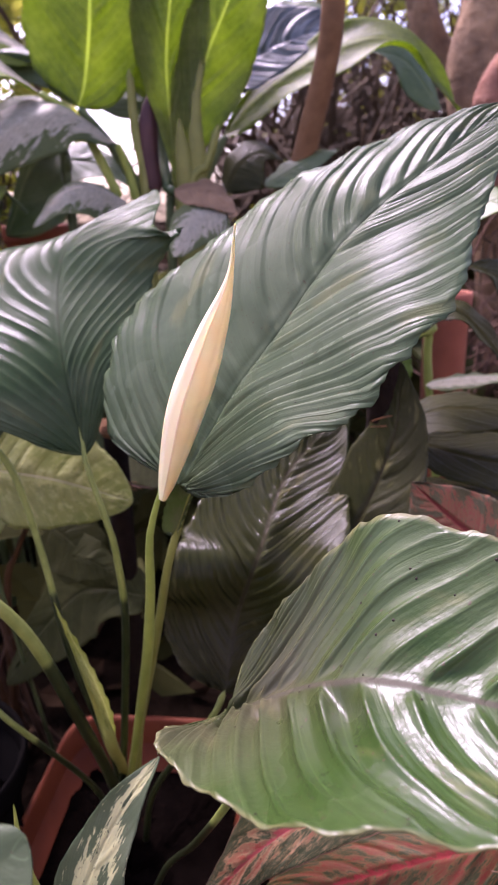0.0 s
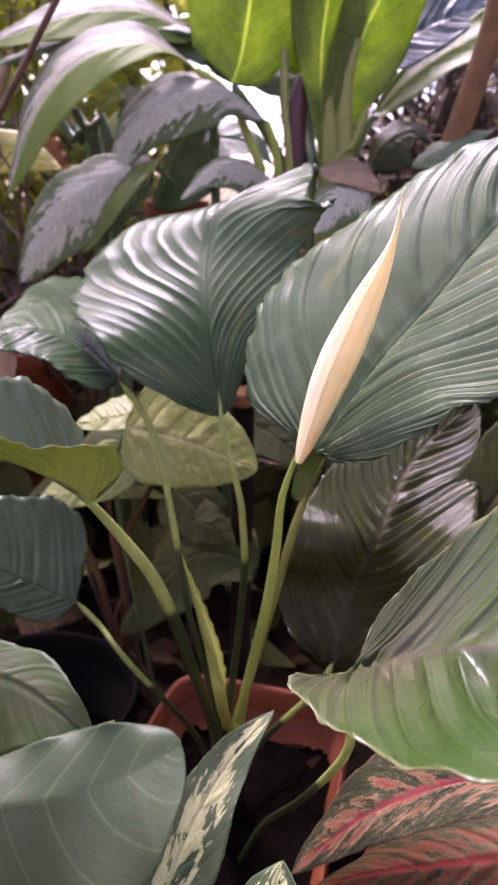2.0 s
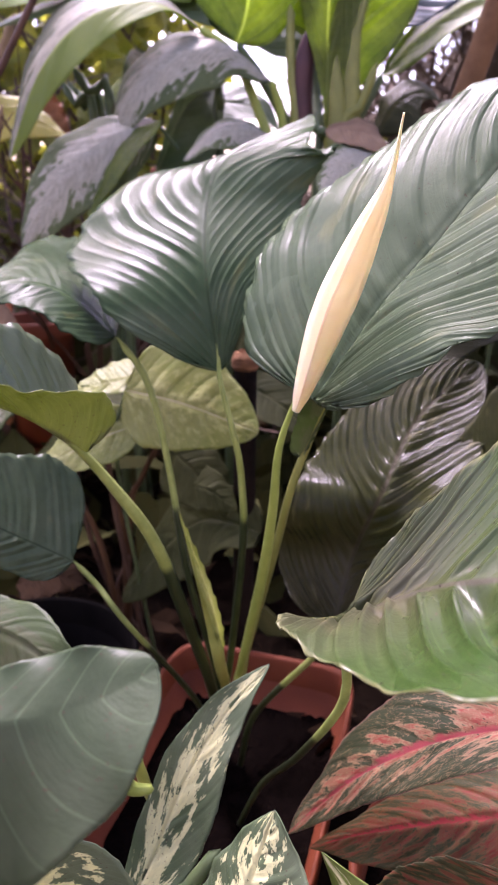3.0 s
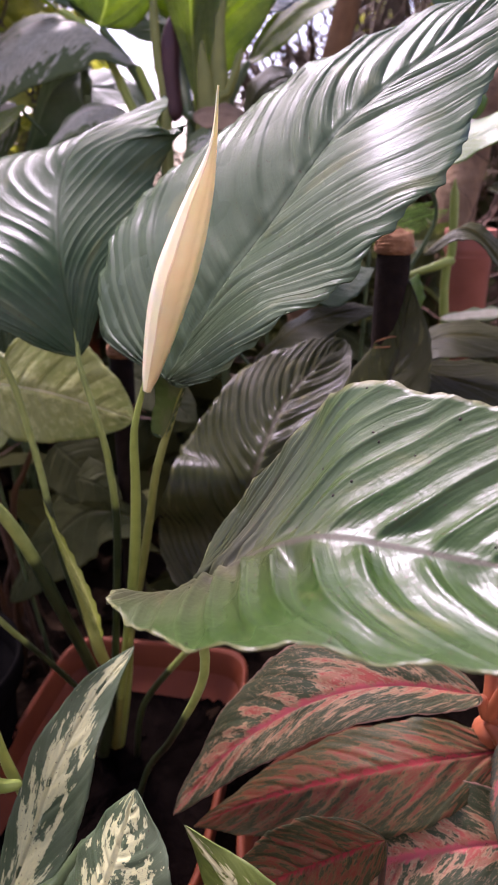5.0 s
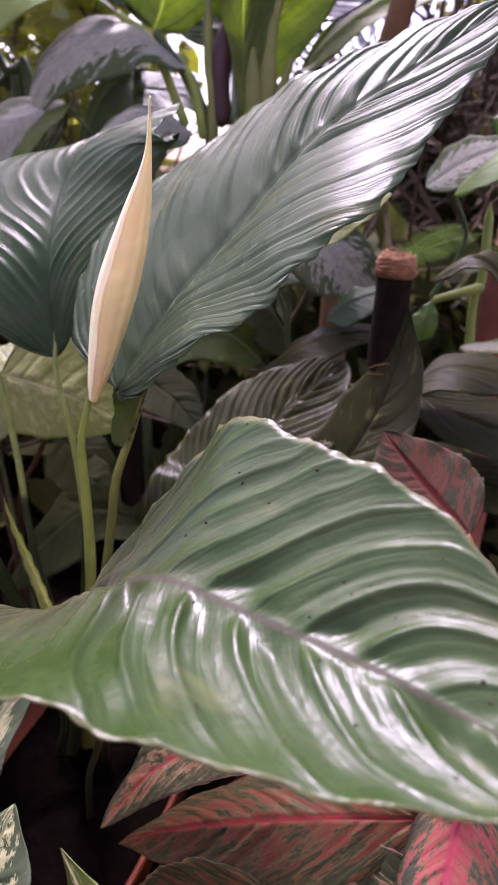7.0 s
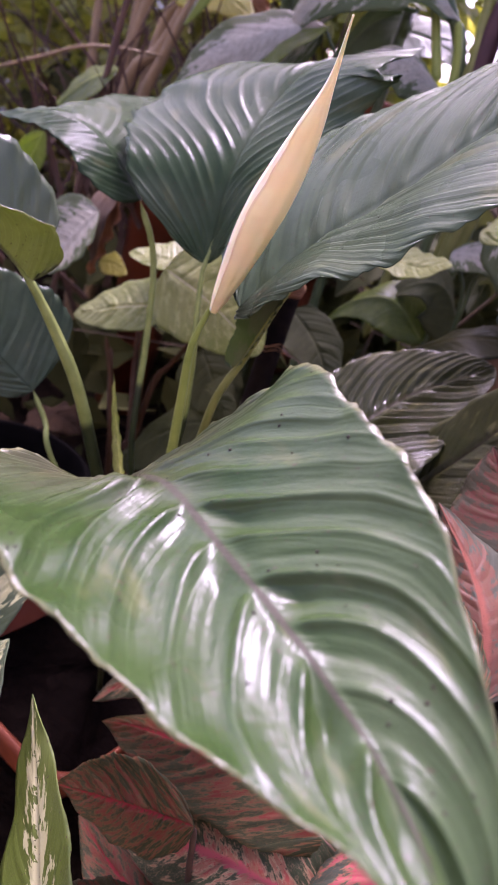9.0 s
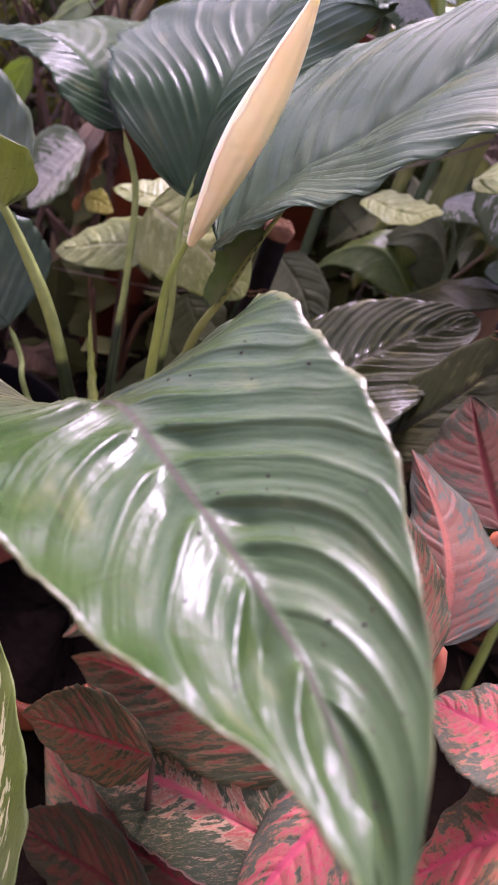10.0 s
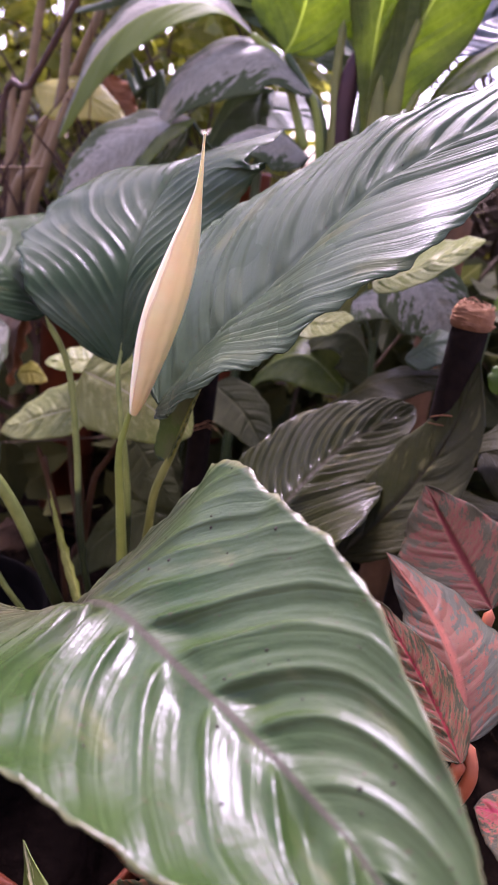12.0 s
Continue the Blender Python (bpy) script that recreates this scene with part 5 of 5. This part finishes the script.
small(mottled, bright_leaf, [(-0.033, 0.77, 0.352), (-0.077, 0.76, 0.382), (-0.115, 0.75, 0.366), (-0.139, 0.74, 0.328)], (-0.079, 0.79, 0.398), (-0.082, 0.73, 0.352), [(-0.033, 0.77, 0.352), (0.0, 0.76, 0.28), (0.02, 0.74, 0.0)], relief=0.001)
small(mottled, dim_leaf, [(0.0, 0.80, 0.36), (-0.03, 0.79, 0.405), (-0.055, 0.78, 0.41), (-0.09, 0.77, 0.38)], (-0.05, 0.81, 0.425), (-0.045, 0.76, 0.375), [(0.0, 0.80, 0.36), (0.015, 0.77, 0.2), (0.02, 0.74, 0.0)], relief=0.001)

canes = thing("dry_cane_clump", "clump of dry tan-brown upright canes behind the pots", "canes", (-0.66, 0.96, 0.0))
for run in ([(-0.575, 0.95, 0.80), (-0.577, 0.95, 0.645), (-0.61, 0.95, 0.54), (-0.668, 0.95, 0.448), (-0.68, 0.95, 0.0)], [(-0.655, 1.0, 0.80), (-0.683, 1.0, 0.644), (-0.713, 1.0, 0.488), (-0.70, 0.99, 0.0)],
            [(-0.535, 0.98, 0.76), (-0.601, 0.98, 0.624), (-0.651, 0.98, 0.521), (-0.67, 0.97, 0.0)], [(-0.80, 1.0, 0.62), (-0.791, 1.0, 0.501), (-0.775, 1.0, 0.36), (-0.72, 0.99, 0.0)],
            [(-0.715, 1.0, 0.66), (-0.718, 1.0, 0.519), (-0.735, 1.0, 0.43), (-0.70, 0.98, 0.0)], [(-0.52, 0.9, 0.64), (-0.563, 0.9, 0.53), (-0.60, 0.91, 0.42), (-0.66, 0.95, 0.0)]):
    part("cane", tube("cane", run, (0.006, 0.0085, 0.0095, 0.010), knots=0.11), cane_brown, canes)
stick = thing("bent_twig", "thin tan-brown twig leaning across the canes", "twig", (-0.69, 0.8, 0.48))
part("twig", tube("twig", [(-0.80, 0.81, 0.437), (-0.69, 0.8, 0.479), (-0.60, 0.8, 0.514), (-0.56, 0.9, 0.53)], (0.0024, 0.0028, 0.0024, 0.0016)), cane_brown, stick)
hang = thing("withered_leaf", "withered orange-brown leaf hanging from its pink stalk", "leaf", (-0.432, 0.7, 0.33))
small(hang, wither_leaf, [(-0.421, 0.7, 0.375), (-0.433, 0.695, 0.33), (-0.434, 0.69, 0.272)], (-0.450, 0.70, 0.325), (-0.412, 0.69, 0.33), [(-0.421, 0.7, 0.375), (-0.430, 0.705, 0.40), (-0.428, 0.72, 0.44)], (0.005, 0.006, 0.004), stalk_red, relief=0.003, wave=0.004)
small(silver, bright_leaf, [(-0.578, 0.72, 0.404), (-0.60, 0.715, 0.337), (-0.623, 0.71, 0.264)], (-0.628, 0.71, 0.340), (-0.560, 0.71, 0.366), **SV)

orange = thing("withered_leaf", "curled orange-brown withered leaf among the canes", "leaf", (-0.497, 0.98, 0.632))
small(orange, wither_leaf, [(-0.525, 0.98, 0.662), (-0.497, 0.98, 0.632), (-0.466, 0.98, 0.604)], (-0.512, 0.97, 0.612), (-0.478, 0.99, 0.646), [(-0.525, 0.98, 0.662), (-0.53, 0.98, 0.60), (-0.55, 0.97, 0.0)], (0.002, 0.003), stalk_brown, relief=0.004, wave=0.006)

dry = thing("dry_leaf", "curled dry brown leaf caught on the leaves below", "leaf", (-0.047, 0.8, 0.588))
small(dry, dry_leaf, [(-0.084, 0.8, 0.602), (-0.05, 0.79, 0.599), (-0.015, 0.78, 0.576)], (-0.044, 0.82, 0.611), (-0.057, 0.77, 0.584), relief=0.002)

# ---- trunks ----
def trunk(name, label, points, radii, mat, knots=0.0):
    tree = thing(name, label, "tree", (points[0][0], points[0][1], 0.0))
    part("trunk", tube("trunk", points, radii, n=70, sides=20, knots=knots), mat, tree)
    return tree


slim = trunk("young_tree", "slim leaning young tree trunk with smooth reddish-brown bark", [(0.038, 0.84, 0.561), (0.059, 0.82, 0.638), (0.08, 0.8, 0.723), (0.086, 0.79, 0.776), (0.09, 0.78, 0.888)], (0.0145, 0.013, 0.0122, 0.0122, 0.012), trunk_bark)
part("root_flare", tube("root_flare", [(0.038, 0.84, 0.561), (0.038, 0.85, 0.0)], (0.016, 0.018, 0.022)), trunk_bark, slim)
pale = trunk("pale_tree", "pale brown garden tree trunk with peeling bark", [(0.46, 1.30, 0.0), (0.455, 1.30, 0.45), (0.374, 1.3, 0.76), (0.387, 1.3, 0.887), (0.408, 1.3, 1.126)], (0.07, 0.062, 0.055, 0.05, 0.045), pale_bark)
part("limb", tube("limb", [(0.46, 1.30, 0.50), (0.324, 1.24, 0.67), (0.29, 1.2, 0.559), (0.277, 1.18, 0.446), (0.30, 1.16, 0.0)], (0.04, 0.035, 0.032, 0.03, 0.03), n=60), pale_bark, pale)
part("limb", tube("limb", [(0.383, 1.1, 0.581), (0.356, 1.12, 0.658), (0.349, 1.14, 0.727), (0.383, 1.16, 0.794)], (0.03, 0.028, 0.024, 0.02), n=60), red_bark, pale, "rust-red woody limb")
part("limb", tube("limb", [(0.419, 1.4, 0.74), (0.352, 1.4, 0.806), (0.308, 1.4, 0.87), (0.273, 1.4, 0.975)], (0.035, 0.03, 0.028, 0.02), n=60), pale_bark, pale)


# ---- shrubs and far leaves ----
def scatter_leaves(name, n, place, size, seed, droop=0.5):
    """Many small folded leaves; place(rng, n) gives their points."""
    rng = np.random.RandomState(seed)
    p = place(rng, n)
    d = unit(rng.normal(size=(n, 3)) * [1, 1, 0.6] - [0, 0, droop])
    w = unit(np.cross(d, rng.normal(size=(n, 3))))
    up = np.cross(w, d)
    ln = size * rng.uniform(0.6, 1.3, (n, 1))
    wd = ln * rng.uniform(0.28, 0.42, (n, 1))
    v = np.stack([p, p + d * ln * 0.35 + w * wd * 0.8 + up * wd * 0.25, p + d * ln * 0.7 + w * wd * 0.7 + up * wd * 0.2, p + d * ln - up * wd * 0.3,
                  p + d * ln * 0.7 - w * wd * 0.7 + up * wd * 0.2, p + d * ln * 0.35 - w * wd * 0.8 + up * wd * 0.25, p + d * ln * 0.5], 1)
    base = (np.arange(n) * 7)[:, None, None]
    tri = np.array([[0, 1, 6], [1, 2, 6], [2, 3, 6], [3, 4, 6], [4, 5, 6], [5, 0, 6]])[None]
    mesh = bpy.data.meshes.new(name)
    mesh.from_pydata(v.reshape(-1, 3).tolist(), [], (base + tri).reshape(-1, 3).tolist())
    layer = mesh.uv_layers.new(name="UVMap")
    cuv = np.array([[0.5, 0], [0.9, 0.35], [0.85, 0.7], [0.5, 1], [0.15, 0.7], [0.1, 0.35], [0.5, 0.5]])
    layer.data.foreach_set("uv", np.tile(cuv[tri[0].reshape(-1)], (n, 1)).reshape(-1))
    return mesh


def twig_mesh(name, n, place, length, r, seed, rise=0.6):
    rng = np.random.RandomState(seed)
    p = place(rng, n)
    verts, faces = [], []
    for i in range(n):
        d = rng.normal(size=3) * [1, 1, 0.7] + [0, 0, rise]
        pts = [p[i]]
        for k in range(5):
            d = d + rng.normal(size=3) * 0.45
            pts.append(pts[-1] + d / np.linalg.norm(d) * length * rng.uniform(0.12, 0.28))
        rr = r * rng.uniform(0.4, 1.3)
        for k, q in enumerate(pts):
            b = len(verts)
            for a in (0, 2.094, 4.189):
                q2 = rr * (1 - k / 6.5)
                verts.append((q[0] + q2 * math.cos(a), q[1] + q2 * math.sin(a) * 0.8, q[2] + q2 * math.sin(a) * 0.6))
            if k:
                faces += [(b - 3 + m, b - 3 + (m + 1) % 3, b + (m + 1) % 3, b + m) for m in range(3)]
    mesh = bpy.data.meshes.new(name)
    mesh.from_pydata(verts, [], faces)
    return mesh


def box_place(lo, hi):
    def place(rng, n):
        return rng.uniform(lo, hi, (n, 3))
    return place


def mound_place(lo, hi):
    """Points in a rounded mound inside the given box."""
    def place(rng, n):
        p = rng.uniform(-1, 1, (n, 3))
        size = (p[:, :1] ** 4 + p[:, 1:2] ** 4 + np.clip(p[:, 2:], 0, 1) ** 4) ** 0.25
        uneven = 0.9 + 0.12 * np.sin(p[:, :1] * 7 + lo[0] * 3 + lo[1]) * np.cos(p[:, 1:2] * 6)
        p = p * np.minimum(1, uneven / np.maximum(size, 1e-6))
        lo_, hi_ = np.array(lo), np.array(hi)
        return (lo_ + hi_) / 2 + p * (hi_ - lo_) / 2
    return place


def shrub(name, label, lo, hi, twigs, leaves, size, leaf_mat, seed, r=0.006, length=0.5, leaf_lo=None):
    mid = ((lo[0] + hi[0]) / 2, (lo[1] + hi[1]) / 2, 0.0)
    ob = thing(name, label, "shrub", mid)
    if twigs:
        tagged(part("twig_mass", twig_mesh("twig_mass", twigs, mound_place(lo, hi), length, r, seed), twig_bark, ob), kind="stuff")
    tagged(part("foliage", scatter_leaves("foliage", leaves, mound_place(leaf_lo or lo, hi), size, seed + 1), leaf_mat, ob), kind="stuff")
    for k in range(3):
        x = lo[0] + (hi[0] - lo[0]) * (0.2 + 0.3 * k)
        part("stem", tube("stem", [(x, mid[1], 0.0), (x + 0.04, mid[1], hi[2] * 0.5), (x - 0.03, mid[1] + 0.05, hi[2] * 0.9)], (0.014, 0.011, 0.005)), twig_bark, ob)


shrub("bare_shrub", "dense dark brown twiggy shrub with few leaves", (-0.12, 1.75, 0.05), (1.2, 2.3, 0.82), 2600, 900, 0.05, hedge_leaf, 5, r=0.009)
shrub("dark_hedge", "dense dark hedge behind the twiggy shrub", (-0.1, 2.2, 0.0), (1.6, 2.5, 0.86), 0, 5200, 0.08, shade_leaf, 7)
shrub("garden_shrub", "yellow-green leafy shrub against the bright sky", (-2.3, 1.3, 0.1), (-0.42, 2.1, 1.3), 420, 8200, 0.07, hedge_leaf, 9)
shrub("far_shrub", "tall loose shrub with small sunlit leaves", (0.1, 2.3, 0.7), (1.7, 3.0, 1.9), 320, 2600, 0.07, hedge_leaf, 13)


# ---- undergrowth, litter and pots behind ----
def carpet(name, label, category, n, lo, hi, size, mat, seed, droop):
    return tagged(part(name, scatter_leaves(name, n, box_place(lo, hi), size, seed, droop), mat, None), label, category, kind="stuff")


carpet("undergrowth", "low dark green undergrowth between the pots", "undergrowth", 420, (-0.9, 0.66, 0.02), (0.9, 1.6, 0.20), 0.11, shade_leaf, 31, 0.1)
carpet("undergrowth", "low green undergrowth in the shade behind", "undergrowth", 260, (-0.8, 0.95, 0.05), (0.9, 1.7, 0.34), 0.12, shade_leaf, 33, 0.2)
carpet("leaf_litter", "dry brown fallen leaves on the soil", "leaf litter", 900, (-0.9, 0.5, 0.0), (0.9, 1.8, 0.035), 0.045, litter, 35, 0.0)
tagged(part("root_tangle", twig_mesh("root_tangle", 260, box_place((0.22, 0.95, 0.02), (0.8, 1.25, 0.42)), 0.30, 0.0032, 41), root_brown, None), "tangle of thin brown roots and twigs", "roots", kind="stuff")
tagged(part("dead_stalks", twig_mesh("dead_stalks", 90, box_place((-0.75, 0.85, 0.05), (-0.38, 1.2, 0.3)), 0.45, 0.006, 43, rise=2.2), stalk_brown, None), "dry pinkish-brown upright stalks", "stalks", kind="stuff")
shrub("low_shrub", "low dull green shrub in the shade behind the pots", (-0.36, 1.05, 0.0), (0.36, 1.32, 0.50), 60, 620, 0.10, dim_leaf, 61)
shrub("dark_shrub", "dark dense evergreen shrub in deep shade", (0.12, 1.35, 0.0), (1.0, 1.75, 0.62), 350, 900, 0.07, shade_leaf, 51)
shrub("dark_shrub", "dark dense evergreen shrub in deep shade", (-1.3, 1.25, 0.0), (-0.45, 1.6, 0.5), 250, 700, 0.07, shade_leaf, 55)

square_pot("flower_pot", "faded terracotta pot standing among the strap leaves", (0.221, 0.80), (0.026, 0.026), (0.219, 0.8, 0.485)[2], faded_clay, round_pot=True)
square_pot("flower_pot", "orange terracotta pot standing high behind the silver leaves", (-0.323, 1.05), (0.045, 0.045), 0.565, terracotta, round_pot=True)
square_pot("flower_pot", "terracotta pot half hidden by leaves", (-0.50, 0.90), (0.05, 0.05), 0.36, terracotta, round_pot=True)
square_pot("black_pot", "black plastic nursery pot beside the planter", (-0.277, 0.435, 0), (0.085, 0.085), 0.16, black_plastic, round_pot=True, depth=0.08)

odd = thing("leaning_cane", "thin pale brown cane leaning among the leaves", "cane", (-0.439, 0.72, 0.621))
part("cane", tube("cane", [(-0.553, 0.74, 0.0), (-0.494, 0.73, 0.564), (-0.439, 0.72, 0.621), (-0.352, 0.7, 0.723), (-0.299, 0.69, 0.79)], (0.005, 0.004, 0.0042, 0.0038, 0.003), n=60), stalk_brown, odd)
old = thing("fading_leaf", "yellowing brown leaf hanging in the undergrowth", "leaf", (-0.517, 0.95, 0.626))
small(old, yellow_leaf, [(-0.636, 0.96, 0.638), (-0.542, 0.95, 0.634), (-0.454, 0.94, 0.605)], (-0.542, 0.97, 0.657), (-0.535, 0.93, 0.593), relief=0.001)

# ---- unseen walls added to close the place and shape the light ----
def wall(name, lo, hi):
    bm = bmesh.new()
    bmesh.ops.create_cube(bm, size=1.0)
    bmesh.ops.scale(bm, vec=[b - a for a, b in zip(lo, hi)], verts=bm.verts)
    bmesh.ops.translate(bm, vec=[(a + b) / 2 for a, b in zip(lo, hi)], verts=bm.verts)
    bmesh.ops.bevel(bm, geom=bm.edges[:], offset=0.01, segments=2, affect="EDGES")
    tagged(part(name, bm, plaster, None), "added unseen plaster wall that shapes the light", "wall", kind="structure")


# the south wall bounces warm fill; the west one stays low for sky reflections
wall("fill_wall_south", (-3.0, -1.1, 0.0), (3.0, -0.9, 1.1))
wall("added_wall_west", (-3.2, -0.9, 0.0), (-3.0, 4.0, 1.0))
wall("added_wall_east", (3.0, -0.9, 0.0), (3.2, 4.0, 1.8))
